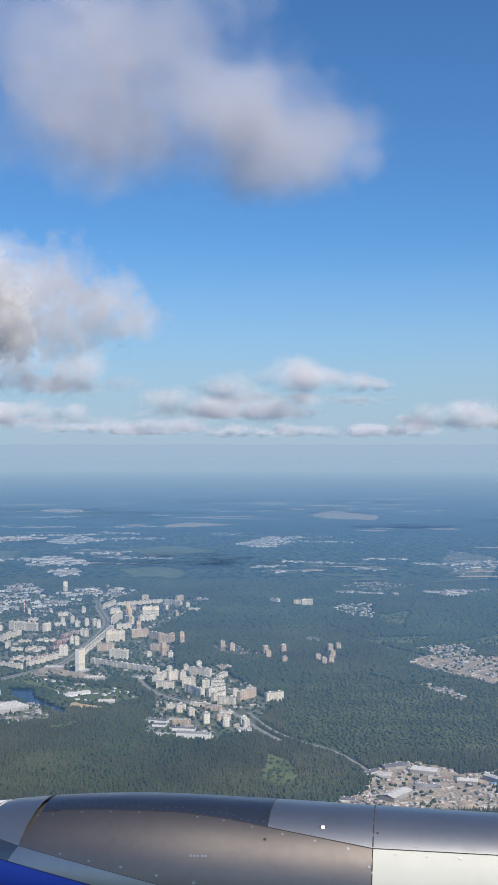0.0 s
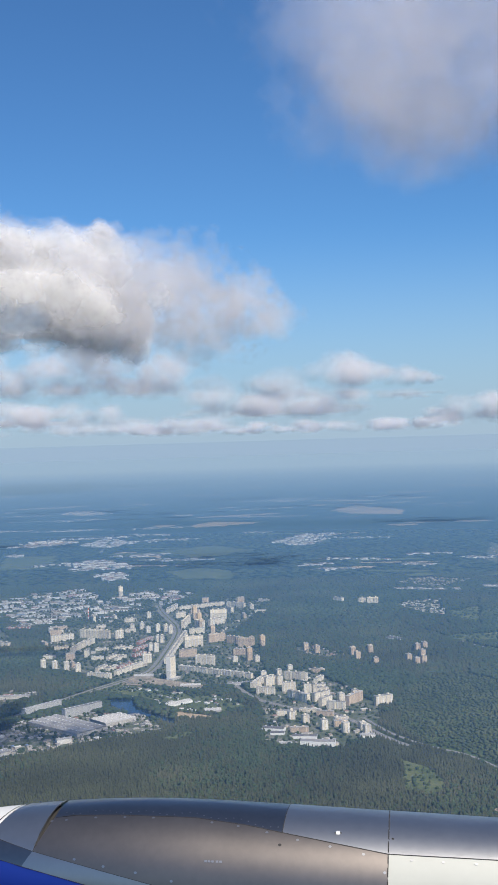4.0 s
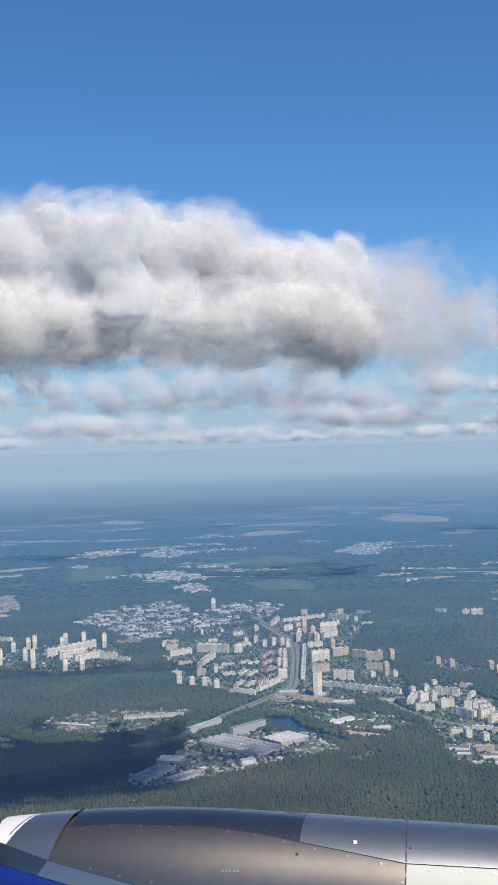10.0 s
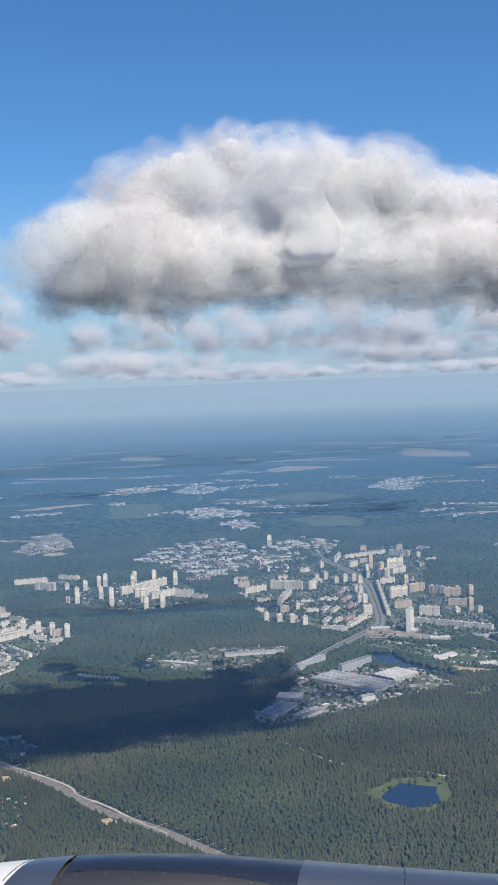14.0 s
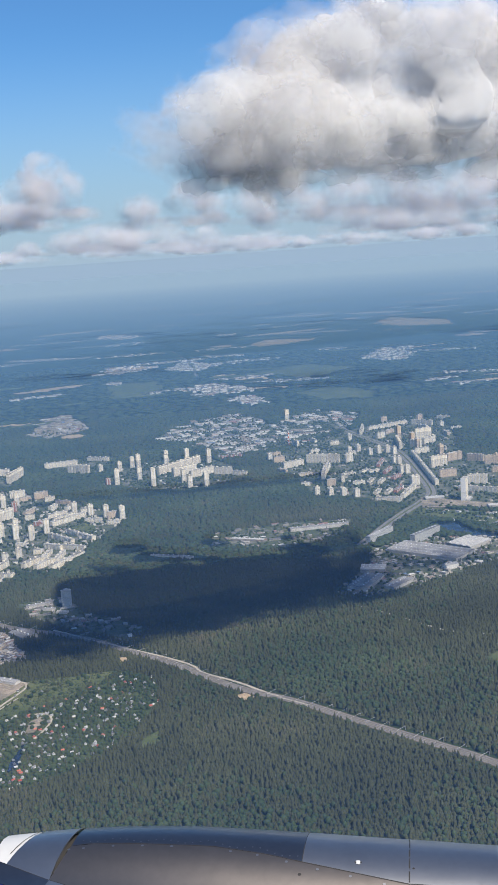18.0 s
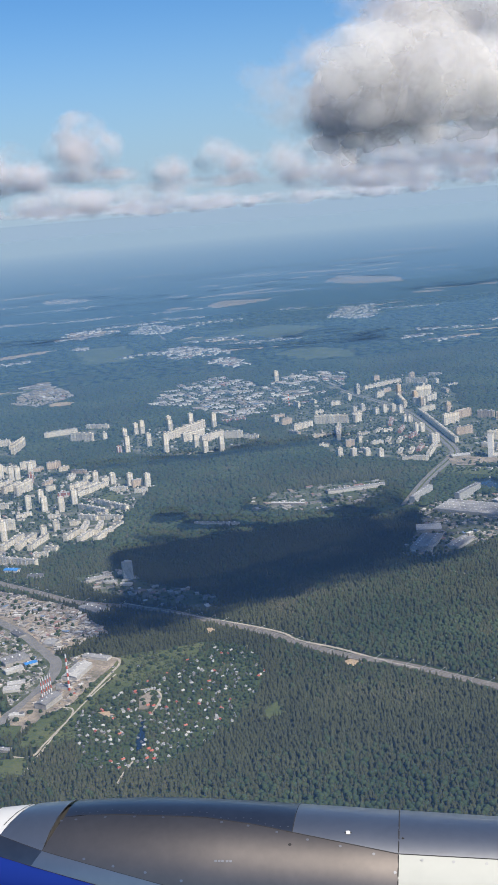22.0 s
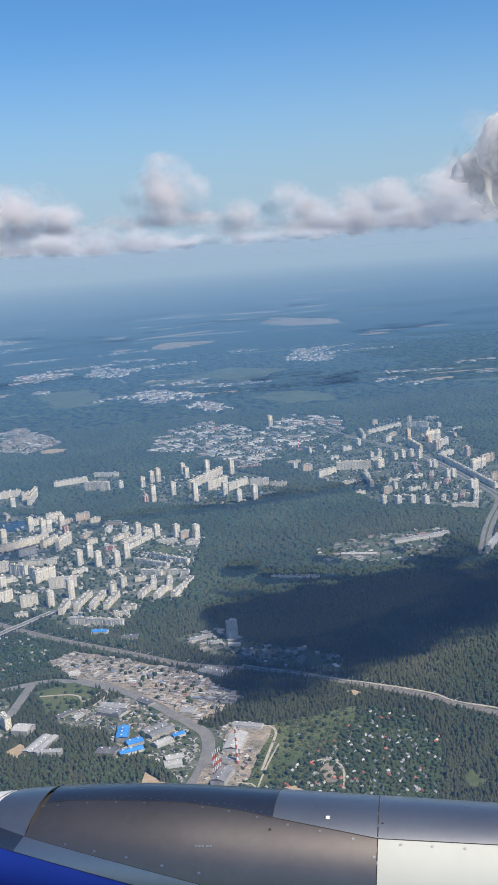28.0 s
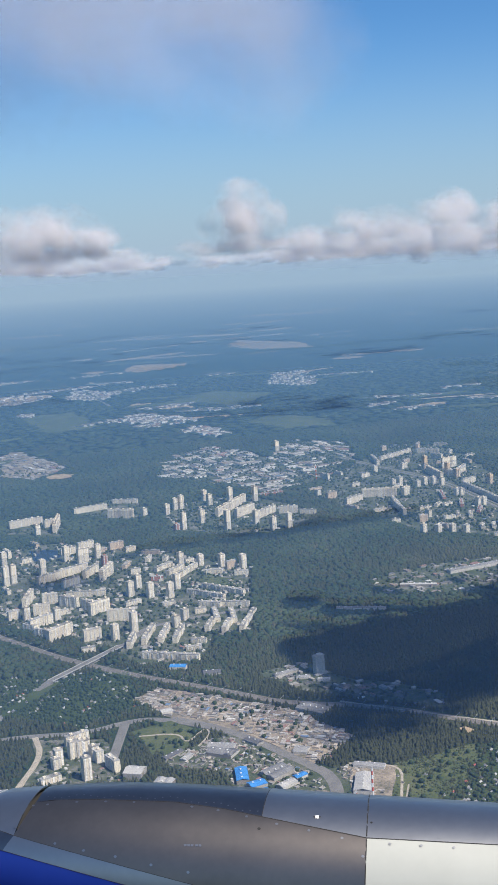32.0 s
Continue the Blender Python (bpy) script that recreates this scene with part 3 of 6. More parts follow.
def cowl_frames():
    """Where each riveted copy of the cowling sits to fit the camera's view: thirty to a second of flight."""
    spots = []
    for i in range(-3, 964):
        t = i / 30
        m = pose(*flight(t), *eye_turn(t))
        ray = (m.to_3x3() @ Vector((math.tan(radians(every_half(SIDE, t))), -math.tan(radians(every_half(DOWN, t))), -1))).normalized()
        d = (m.to_3x3() @ Vector((-0.990, 0.022, -0.137))).normalized()
        up = ray.cross(d).normalized()
        if up.z < 0:
            up = -up
        away = up.cross(d).normalized()
        if away.dot(ray) > 0:
            away = -away
        spots.append((m.translation + ray * COWL_FAR, (-d, up, away)))
    return np.array([s for s, _ in spots]), np.array([[tuple(v) for v in b] for _, b in spots])


COWL_AT, COWL_AXES = cowl_frames()
PERIOD = float(np.linalg.norm(COWL_AT[1:] - COWL_AT[:-1], axis=1).min()) * COWL_PX
LEFT, RIGHT = -50.0, min(965.0, PERIOD - 53.0)


def along(pairs):
    """A line through (across, down) points of the camera's view."""
    xs, ys = zip(*pairs)
    return lambda x: float(np.interp(x, xs, ys))


def droop(x):
    return 39 * max(0.0, (400 - x) / 400) ** 2


def crest(x):
    return 1397 + 0.052 * (x - 609)


def round_to(x, y):
    """The angle round the cowling, from its crest, that lies so far down its side."""
    r = R_PX - droop(x)
    return min(math.acos(max(-1.0, 1 - max(0.0, y - crest(x) - droop(x)) / r)), radians(165))


def cowl_local(x, phi, lift=0.0):
    r = R_PX - droop(x) + lift
    slope = -78 * max(0.0, (400 - x) / 400) / 400
    n = np.array((slope, math.cos(phi), math.sin(phi)))
    return ((x - 609) / COWL_PX, (r * math.cos(phi) - R_PX) / COWL_TALL, r * math.sin(phi) / COWL_TALL), tuple(n / np.linalg.norm(n))


def cowl_part(name, local, normals, quads, mat, label=""):
    """The same piece on every section, joined to one part."""
    co = COWL_AT[:, None] + np.einsum("vk,skj->svj", np.array(local), COWL_AXES)
    no = np.einsum("vk,skj->svj", np.array(normals), COWL_AXES)
    q = np.array(quads)
    tris = np.concatenate([q[:, [0, 1, 2]], q[:, [0, 2, 3]]]) if q.shape[1] == 4 else q
    tris = (tris[None] + (np.arange(len(COWL_AT)) * len(local))[:, None, None]).reshape(-1, 3)
    me = tri_mesh(name, co.reshape(-1, 3), tris, mat, True)
    me.normals_split_custom_set_from_vertices(no.reshape(-1, 3).tolist())
    return tagged(part(name, me, cowling), label, kind="stuff")


def cowl_panel(name, left, right, top, low, mat, nx=6, ny=4, label=""):
    """A panel between two ends (each at its top and foot) and two lines along the cowling."""
    local, normals, quads = [], [], []
    for i in range(nx + 1):
        for j in range(ny + 1):
            v = j / ny
            x = (left[0] + (left[1] - left[0]) * v) * (1 - i / nx) + (right[0] + (right[1] - right[0]) * v) * i / nx
            a, b = (radians(-30) if top is None else round_to(x, top(x))), (radians(165) if low is None else round_to(x, low(x)))
            p, n = cowl_local(x, a + (b - a) * v)
            local.append(p), normals.append(n)
    for i in range(nx):
        for j in range(ny):
            k = i * (ny + 1) + j
            quads.append((k, k + 1, k + ny + 2, k + ny + 1))
    return cowl_part(name, local, normals, quads, mat, label)


def cowl_seams(name, lines, mat, half=1.1):
    local, normals, quads = [], [], []
    for pts in lines:
        for i, (x, phi) in enumerate(pts):
            a, b = pts[max(i - 1, 0)], pts[min(i + 1, len(pts) - 1)]
            dx, dp = b[0] - a[0], (b[1] - a[1]) * R_PX
            s = half / max(math.hypot(dx, dp), 1e-6)
            for w in (-s, s):
                p, n = cowl_local(x - dp * w, phi + dx * w / R_PX, 0.35)
                local.append(p), normals.append(n)
            if i:
                k = len(local)
                quads.append((k - 4, k - 3, k - 1, k - 2))
    return cowl_part(name, local, normals, quads, mat)


def cowl_studs(name, spots, mat, high=0.7):
    local, normals, tris = [], [], []
    for x, y, r in spots:
        phi, k = round_to(x, y), len(local)
        for q in range(6):
            p, n = cowl_local(x + r * math.cos(q * 1.0472), phi + r * math.sin(q * 1.0472) / R_PX, 0.1)
            local.append(p), normals.append(n)
        p, n = cowl_local(x, phi, r * high)
        local.append(p), normals.append(n)
        tris += [(k + (j + 1) % 6, k + j, k + 6) for j in range(6)]
    return cowl_part(name, local, normals, tris, mat)


def brushed(name, dark, pale, low, high, metal=0.95):
    m, n, link, s = material(name, 0.40, metal)
    streak, cloudy = noise_of(n, link, 260.0, 4, "World", 0.6), noise_of(n, link, 30.0, 4, "World", 0.5)
    v = maths(n, link, "ADD", maths(n, link, "MULTIPLY", streak.outputs[0], 0.25), maths(n, link, "MULTIPLY_ADD", cloudy.outputs[0], 0.3, 0.225))
    r = ramp(n, [(0.36, dark), (0.64, pale)])
    link(v, r.inputs[0]), link(r.outputs[0], s.inputs["Base Color"])
    link(maths(n, link, "MULTIPLY_ADD", v, high - low, low), s.inputs["Roughness"])
    return m


MAT["metal"] = brushed("bare_metal", (0.20, 0.177, 0.16), (0.26, 0.23, 0.208), 0.37, 0.45)
MAT["bright_metal"] = brushed("bright_metal", (0.17, 0.175, 0.19), (0.23, 0.235, 0.245), 0.26, 0.34)
MAT["pale_metal"] = brushed("pale_metal", (0.36, 0.36, 0.365), (0.44, 0.44, 0.44), 0.33, 0.40)
for key, colour, rough in (("cowl_paint", (0.012, 0.035, 0.26), 0.35), ("cream_paint", (0.52, 0.52, 0.47), 0.45), ("lip_paint", (0.66, 0.66, 0.65), 0.4), ("seam", (0.045, 0.043, 0.042), 0.8)):
    m, n, link, s = material("aircraft_" + key, rough)
    grime = noise_of(n, link, 40.0, 5, "World", 0.65)
    link(mixed(n, link, colour, tuple(c * 0.8 for c in colour), grime.outputs[0]), s.inputs["Base Color"])
    MAT[key] = m

cowling = tagged(new("engine_cowling"), "bare metal aircraft engine cowling with riveted panels", "engine cowling")
DIAG = along([(60, 1440), (107, 1425), (200, 1421), (350, 1423), (450, 1436), (512, 1449), (697, 1485)])
LOW = along([(-60, 1456), (67, 1496), (400, 1580), (700, 1660)])
BLUE = along([(-60, 1496), (50, 1526), (270, 1582), (700, 1680)])
RIDGE = along([(697, 1485), (1100, 1499)])
def cowl_liner():
    local, normals, quads = [], [], []
    for i in range(9):
        for j in range(14):
            p, n = cowl_local(LEFT + (RIGHT - LEFT) * i / 8, radians(-28 + 190 * j / 13), -10.0)
            local.append(p), normals.append(n)
    for i in range(8):
        quads += [(i * 14 + j, i * 14 + j + 1, i * 14 + j + 15, i * 14 + j + 14) for j in range(13)]
    cowl_part("inner_skin", local, normals, quads, MAT["seam"], "dark inner skin between the panels")


cowl_liner()
cowl_panel("inlet_lip", (LEFT, LEFT), (44, -22), None, LOW, MAT["lip_paint"], 3, 5, "white painted inlet lip")
cowl_panel("lip_panel", (44, -22), (107, 67), None, LOW, MAT["pale_metal"], 4, 6)
cowl_panel("lip_foot", (LEFT, LEFT), (67, 50), LOW, BLUE, MAT["bright_metal"], 3, 2)
cowl_panel("upper_panel", (107, 93), (520, 512), None, DIAG, MAT["bright_metal"], 14, 6, "blue-grey polished metal panel")
cowl_panel("access_panel", (520, 512), (697, 697), None, DIAG, MAT["pale_metal"], 5, 8, "paler metal access panel")
cowl_panel("side_panel", (93, 67), (697, 697), DIAG, LOW, MAT["metal"], 14, 8, "brownish bare metal panel")
cowl_panel("trim_strip", (67, 50), (697, 697), LOW, BLUE, MAT["pale_metal"], 10, 2)
cowl_panel("lower_panel", (LEFT, LEFT), (697, 697), BLUE, None, MAT["cowl_paint"], 10, 4, "deep blue painted panel")
cowl_panel("rear_upper_panel", (697, 697), (RIGHT, RIGHT), None, RIDGE, MAT["pale_metal"], 4, 9)
cowl_panel("rear_panel", (697, 697), (RIGHT, RIGHT), RIDGE, None, MAT["cream_paint"], 4, 6, "cream painted panel")


def ring(x0, x1, a0, a1, k=12):
    return [(x0 + (x1 - x0) * i / k, radians(a0 + (a1 - a0) * i / k)) for i in range(k + 1)]


def run(line, x0, x1, k=14):
    return [(x0 + (x1 - x0) * i / k, round_to(x0 + (x1 - x0) * i / k, line(x0 + (x1 - x0) * i / k))) for i in range(k + 1)]


cowl_seams("panel_seams", [ring(697, 697, -30, 118, 14), ring(107, 72, -30, 72), run(DIAG, 500, 697, 8), run(RIDGE, 697, RIGHT, 6), ring(44, -20, -30, 50, 8)], MAT["seam"], 1.0)
cowl_seams("fine_seams", [run(DIAG, 95, 500), ring(520, 512, -30, 50, 8), run(LOW, LEFT, 480), run(BLUE, LEFT, 400)], MAT["seam"], 0.5)
cowl_studs("rivets", [(112 + 13.5 * i, DIAG(112 + 13.5 * i) - 7 + 3 * math.sin(i), 1.5) for i in range(30)], MAT["pale_metal"])
cowl_studs("fasteners", [(x, y, 2.9) for x, y in ((90, 1436), (117, 1433), (171, 1427), (225, 1425), (278, 1425), (385, 1432), (433, 1438), (485, 1449), (540, 1462), (597, 1473), (655, 1486), (722, 1479), (770, 1479), (820, 1481), (870, 1482), (737, 1495), (790, 1497), (845, 1499), (66, 1480), (70, 1457), (148, 1509), (203, 1521), (262, 1531), (327, 1545), (393, 1557), (692, 1519))], MAT["pale_metal"])
cowl_studs("spots", [(510, 1472, 3.2), (704, 1456, 2.4)], MAT["seam"], 0.1)
cowl_studs("latch", [(609, 1447, 5.2)], MAT["lip_paint"], 0.2)
cowl_seams("latch_slot", [run(lambda x: 1447, 603, 615, 2)], MAT["seam"], 1.6)
cowl_seams("stencil_bars", [run(lambda x: 1506, x0, x0 + 4.5, 1) for x0 in (382, 388, 394, 402, 408)], MAT["pale_metal"], 2.0)


# ---- clouds ----
m, n, link, s = material("cloud", 1.0)
n.remove(s)
body, glow, half = n.new("ShaderNodeBsdfDiffuse"), n.new("ShaderNodeBsdfTranslucent"), n.new("ShaderNodeMixShader")
body.inputs[0].default_value = glow.inputs[0].default_value = (0.88, 0.88, 0.89, 1)
half.inputs[0].default_value = 0.5
link(body.outputs[0], half.inputs[1]), link(glow.outputs[0], half.inputs[2])
clear, mix = n.new("ShaderNodeBsdfTransparent"), n.new("ShaderNodeMixShader")
mix.inputs[0].default_value = 0.58
link(clear.outputs[0], mix.inputs[1]), link(half.outputs[0], mix.inputs[2])
link(mix.outputs[0], n["Material Output"].inputs[0])
MAT["cloud"] = m


def soft_normal(n, link, shaders, keep=0.8):
    """Light spreads inside a cloud: lean the normals towards the sun."""
    geo, a, c = n.new("ShaderNodeNewGeometry"), n.new("ShaderNodeVectorMath"), n.new("ShaderNodeVectorMath")
    a.operation, c.operation = "SCALE", "ADD"
    a.inputs[3].default_value = keep
    c.inputs[1].default_value = sun_from.normalized() * (1 - keep)
    unit = n.new("ShaderNodeVectorMath")
    unit.operation = "NORMALIZE"
    link(geo.outputs["Normal"], a.inputs[0]), link(a.outputs[0], c.inputs[0]), link(c.outputs[0], unit.inputs[0])
    for s in shaders:
        link(unit.outputs[0], s.inputs["Normal"])


soft_normal(MAT["cloud"].node_tree.nodes, MAT["cloud"].node_tree.links.new, [body], 0.55)


def vapour_material(name, grain, gain, most, colour, through_light=0.4, keep=0.75, soft=(-0.1, 0.65), fine=7):
    """Vapour that thins out, torn by a noise, towards the rim of each billow."""
    m, n, link, s = material(name)
    n.remove(s)
    uv, size = n.new("ShaderNodeTexCoord"), n.new("ShaderNodeVectorMath")
    size.operation = "LENGTH"
    link(uv.outputs["UV"], size.inputs[0])
    tex = noise_of(n, link, grain, fine, "World", 0.6)
    v = maths(n, link, "SUBTRACT", maths(n, link, "MULTIPLY_ADD", tex.outputs[0], gain, 0.87 - gain / 2), size.outputs["Value"])
    r = n.new("ShaderNodeMapRange")
    r.interpolation_type = "SMOOTHSTEP"
    for i, w in enumerate((soft[0], soft[1], 0.0, most)):
        r.inputs[i + 1].default_value = w
    link(v, r.inputs[0])
    diff, trans, mix = n.new("ShaderNodeBsdfDiffuse"), n.new("ShaderNodeBsdfTranslucent"), n.new("ShaderNodeMixShader")
    diff.inputs[0].default_value = trans.inputs[0].default_value = (*colour, 1)
    mix.inputs[0].default_value = through_light
    link(diff.outputs[0], mix.inputs[1]), link(trans.outputs[0], mix.inputs[2])
    soft_normal(n, link, (diff,), keep)
    clear, thin = n.new("ShaderNodeBsdfTransparent"), n.new("ShaderNodeMixShader")
    link(r.outputs[0], thin.inputs[0]), link(clear.outputs[0], thin.inputs[1]), link(mix.outputs[0], thin.inputs[2])
    link(thin.outputs[0], n["Material Output"].inputs[0])
    return m


MAT["billow"] = vapour_material("cloud_billow", 0.14, 1.9, 0.44, (0.83, 0.825, 0.83), 0.62, 0.22, (-0.1, 0.8), 4)
MAT["vapour"] = vapour_material("thin_vapour", 0.17, 1.5, 0.26, (0.56, 0.575, 0.655), 0.5, 0.2)
MAT["torn"] = vapour_material("torn_vapour", 0.2, 2.4, 0.26, (0.60, 0.605, 0.65), 0.5, 0.3)
MAT["puff"] = vapour_material("cloud_puff", 0.12, 1.8, 0.27, (0.80, 0.79, 0.82), 0.65, 0.2, (-0.1, 0.8), 4)
MAT["far_puff"] = vapour_material("far_cloud_puff", 0.045, 1.9, 0.28, (0.80, 0.79, 0.81), 0.65, 0.2, (-0.1, 0.8), 4)


def icosphere(level):
    bm = bmesh.new()
    bmesh.ops.create_icosphere(bm, subdivisions=level, radius=1)
    v = np.array([p.co[:] for p in bm.verts])
    f = np.array([[p.index for p in q.verts] for q in bm.faces])
    bm.free()
    return v, f


ICO = icosphere(2)
CAP_N = 9


def cap_grid():
    q = np.linspace(-1.35, 1.35, CAP_N)
    u, w = [g.ravel() for g in np.meshgrid(q, q)]
    f = [(j * CAP_N + i, j * CAP_N + i + 1, (j + 1) * CAP_N + i + 1, (j + 1) * CAP_N + i) for j in range(CAP_N - 1) for i in range(CAP_N - 1)]
    return u, w, np.array(f)


CAP = cap_grid()


def billows(name, caps, mat, parent, bulge, rng):
    """Rounded caps of vapour (centre, outward direction, half width, half height), joined to one mesh."""
    verts, faces, uvs = [], [], []
    for mid, out, wide, tall in caps:
        out = np.array(out) / np.linalg.norm(out)
        side = np.cross((0.0, 0.0, 1.0), out)
        side /= np.linalg.norm(side)
        up = np.cross(out, side)
        u, w, f = CAP
        q = np.minimum(u * u + w * w, 1.8)
        ripple = 0.12 * np.sin(u * 2.3 + rng.uniform(0, 6)) * np.sin(w * 2.1 + rng.uniform(0, 6))
        p = np.array(mid) + (u * wide)[:, None] * side + (w * tall)[:, None] * up + ((bulge * (0.6 - q) + ripple) * min(wide, tall))[:, None] * out
        faces.append(f + len(verts) * len(u))
        verts.append(p)
        uvs.append(np.stack([u, w], 1))
    co, uv, f = np.concatenate(verts), np.concatenate(uvs), np.concatenate(faces)
    me = mesh_of(name, co.tolist(), f.tolist(), [MAT[mat]], smooth=True)
    layer = me.uv_layers.new(name="rim")
    layer.data.foreach_set("uv", uv[f.ravel()].astype(np.float32).ravel())
    return tagged(part(name, me, parent), kind="stuff")


def caps_round(lobes, count, rng, base, wide=1.0, small=(0.4, 0.8), reach=0.8, depth=0.0):
    """Caps over the near, upper and lower sides of round lobes."""
    caps = []
    for x, y, z, r in lobes:
        caps.append(((x, y - r * 0.5, z), (0, -1, 0.15), r * 0.95 * wide, r * 0.95))
        for _ in range(count):
            d = rng.normal(0, 1, 3)
            d /= np.linalg.norm(d)
            d[1] = -abs(d[1]) + 0.25
            q = r * rng.uniform(*small)
            c = np.array((x, y + rng.uniform(-1, 1) * depth, z)) + d * r * reach * np.array((wide, 1, 1))
            c[2] = max(c[2], base + q * 0.35)
            caps.append((c, d * 0.6 + np.array((0, -0.8, 0.1)), q * wide, q))
    return caps


def caps_towards(lobes, count, rng, base, angle, wide, small, reach):
    """Caps over the sides of lobes that face a compass angle, in degrees from the near side."""
    turn = Matrix.Rotation(radians(angle), 3, "Z")
    caps = []
    for x, y, z, r in lobes:
        for c, out, w, h in caps_round([(0, 0, z, r)], count, rng, base, wide, small, reach):
            c = turn @ Vector(c)
            caps.append(((c.x + x, c.y + y, c.z), tuple(turn @ Vector(out)), w, h))
    return caps


def heap(lobes, base, depth, seed, puffs, spread=0.8):
    """Balls for a cumulus: round the given lobes (x, y, z, r), thrown back and forth, cut flat at the base."""
    rng = np.random.default_rng(seed)
    balls = []
    for x, y, z, r in lobes:
        balls.append((x, y, z, r))
        for _ in range(puffs):
            q = r * rng.uniform(0.35, 0.8)
            a = rng.normal(0, 1, 3)
            a /= np.linalg.norm(a)
            balls.append((x + a[0] * r * spread, y + a[1] * r * spread + rng.uniform(-1, 1) * depth, max(z + a[2] * r * spread, base + q * 0.3), q))
        k = int(max(0, (z - base) / (r * 1.1)))
        for i in range(k):
            balls.append((x + rng.uniform(-0.3, 0.3) * r, y + rng.uniform(-0.5, 0.5) * depth, base + (z - base) * (i + 0.4) / (k + 0.4), r * rng.uniform(0.9, 1.1)))
    return balls


def cloud(lobes, base, depth, seed, puffs=2, voxel=1.2, bulge=0.2, smooth=24, shrink=0.86, label="bright white cumulus cloud with a soft grey base"):
    """One skin round a heap of balls, billowed by turbulence."""
    balls = heap(lobes, base, depth, seed, puffs)
    verts, tris = [], []
    for i, (x, y, z, r) in enumerate(balls):
        verts.append(ICO[0] * r * shrink + np.array((x, y, z)))
        tris.append(ICO[1] + i * len(ICO[0]))
    raw = new("cloud", tri_mesh("cloud", np.concatenate(verts), np.concatenate(tris), MAT["cloud"]))
    mod = raw.modifiers.new("skin", "REMESH")
    mod.mode, mod.voxel_size = "VOXEL", voxel
    soft = raw.modifiers.new("soft", "SMOOTH")
    soft.factor, soft.iterations = 0.6, smooth
    me = bpy.data.meshes.new_from_object(raw.evaluated_get(bpy.context.evaluated_depsgraph_get()))
    bpy.data.objects.remove(raw)
    k = len(me.vertices)
    co, no = np.zeros(k * 3, np.float32), np.zeros(k * 3, np.float32)
    me.vertices.foreach_get("co", co), me.vertices.foreach_get("normal", no)
    co, no = co.reshape(-1, 3), no.reshape(-1, 3)
    mean = float(np.mean([b[3] for b in balls]))
    f = 0.9 / mean
    off = np.array([noise.turbulence(Vector(p) * f, 4, True, noise_basis="PERLIN_ORIGINAL", amplitude_scale=0.5, frequency_scale=2.1) for p in co.tolist()])
    co = co + no * ((off - 0.5) * bulge * mean)[:, None]
    low = co[:, 2] < base
    co[low, 2] = base + (co[low, 2] - base) * 0.3
    me.vertices.foreach_set("co", co.ravel())
    me.polygons.foreach_set("use_smooth", [True] * len(me.polygons))
    me.materials.clear()
    me.materials.append(MAT["cloud"])
    me.update()
    return tagged(new("cloud", me), label, "cloud")


# the large cumulus, whose shadow lies on the forest
FRONT = [(-138, 212, 104, 7), (-132.5, 212, 110.5, 8), (-125, 212, 114, 8.5), (-117, 212, 117, 9), (-110.5, 211, 122, 5.3), (-101.5, 212, 117, 9), (-92.5, 217, 117, 8.8), (-83, 222, 116, 8.5), (-73, 228, 114, 8.3), (-63, 234, 113.5, 8), (-58, 237, 119, 3.4), (-54, 239, 110, 8)]
BELLY = [(x, 203 + (x + 140) * 0.28, 105, 8) for x in range(-137, -56, 9)]
tossed = random.Random(17)
BACK = [(x + tossed.uniform(-3, 3), y + (x + 140) * 0.22 + tossed.uniform(-3, 3), 105 + tossed.uniform(-2, 1), tossed.uniform(7, 11)) for x in range(-128, -62, 12) for y in (222, 231, 240, 249)]
BACK += [(x + tossed.uniform(-5, 5), y + tossed.uniform(-5, 5), 104 + tossed.uniform(-2, 1), tossed.uniform(4.5, 9.5)) for x in range(-116, -62, 11) for y in (258, 272, 287) if tossed.random() < 0.75]
MIDDLE = [(x, 207 + (x + 140) * 0.27, 111, 7.5) for x in range(-126, -64, 10)]
big = cloud([(x, y + 2.5, z - 1, r) for x, y, z, r in FRONT[2:-2] + MIDDLE] + [(x, y + 5, z + 1.5, r) for x, y, z, r in BELLY[2:-2]] + BACK, 103, 4, 3, 0, 1.4, 0.28, 12, 0.84)
rng = np.random.default_rng(21)
for lobe in FRONT + MIDDLE:
    billows("billow", caps_round([lobe], 5 if lobe in FRONT else 4, rng, 96, 1.2, (0.55, 1.0), 0.74), "billow", big, 0.3, rng)
    billows("torn_edge", caps_round([lobe], 4, rng, 97, 1.2, (0.35, 0.65), 0.98), "torn", big, 0.2, rng)
for lobe in BELLY:
    billows("billow", caps_round([lobe], 7, rng, 96.5, 1.5, (0.55, 0.95), 0.78), "billow", big, 0.25, rng)
    skirt = [((lobe[0] + rng.uniform(-6, 6), lobe[1] + rng.uniform(-2, 6), 96.5 + rng.uniform(-0.5, 2.5)), (rng.uniform(-0.3, 0.3), -1, -0.25), rng.uniform(4, 8), rng.uniform(1.6, 3.2)) for _ in range(4)]
    billows("ragged_base", skirt, "billow", big, 0.1, rng)
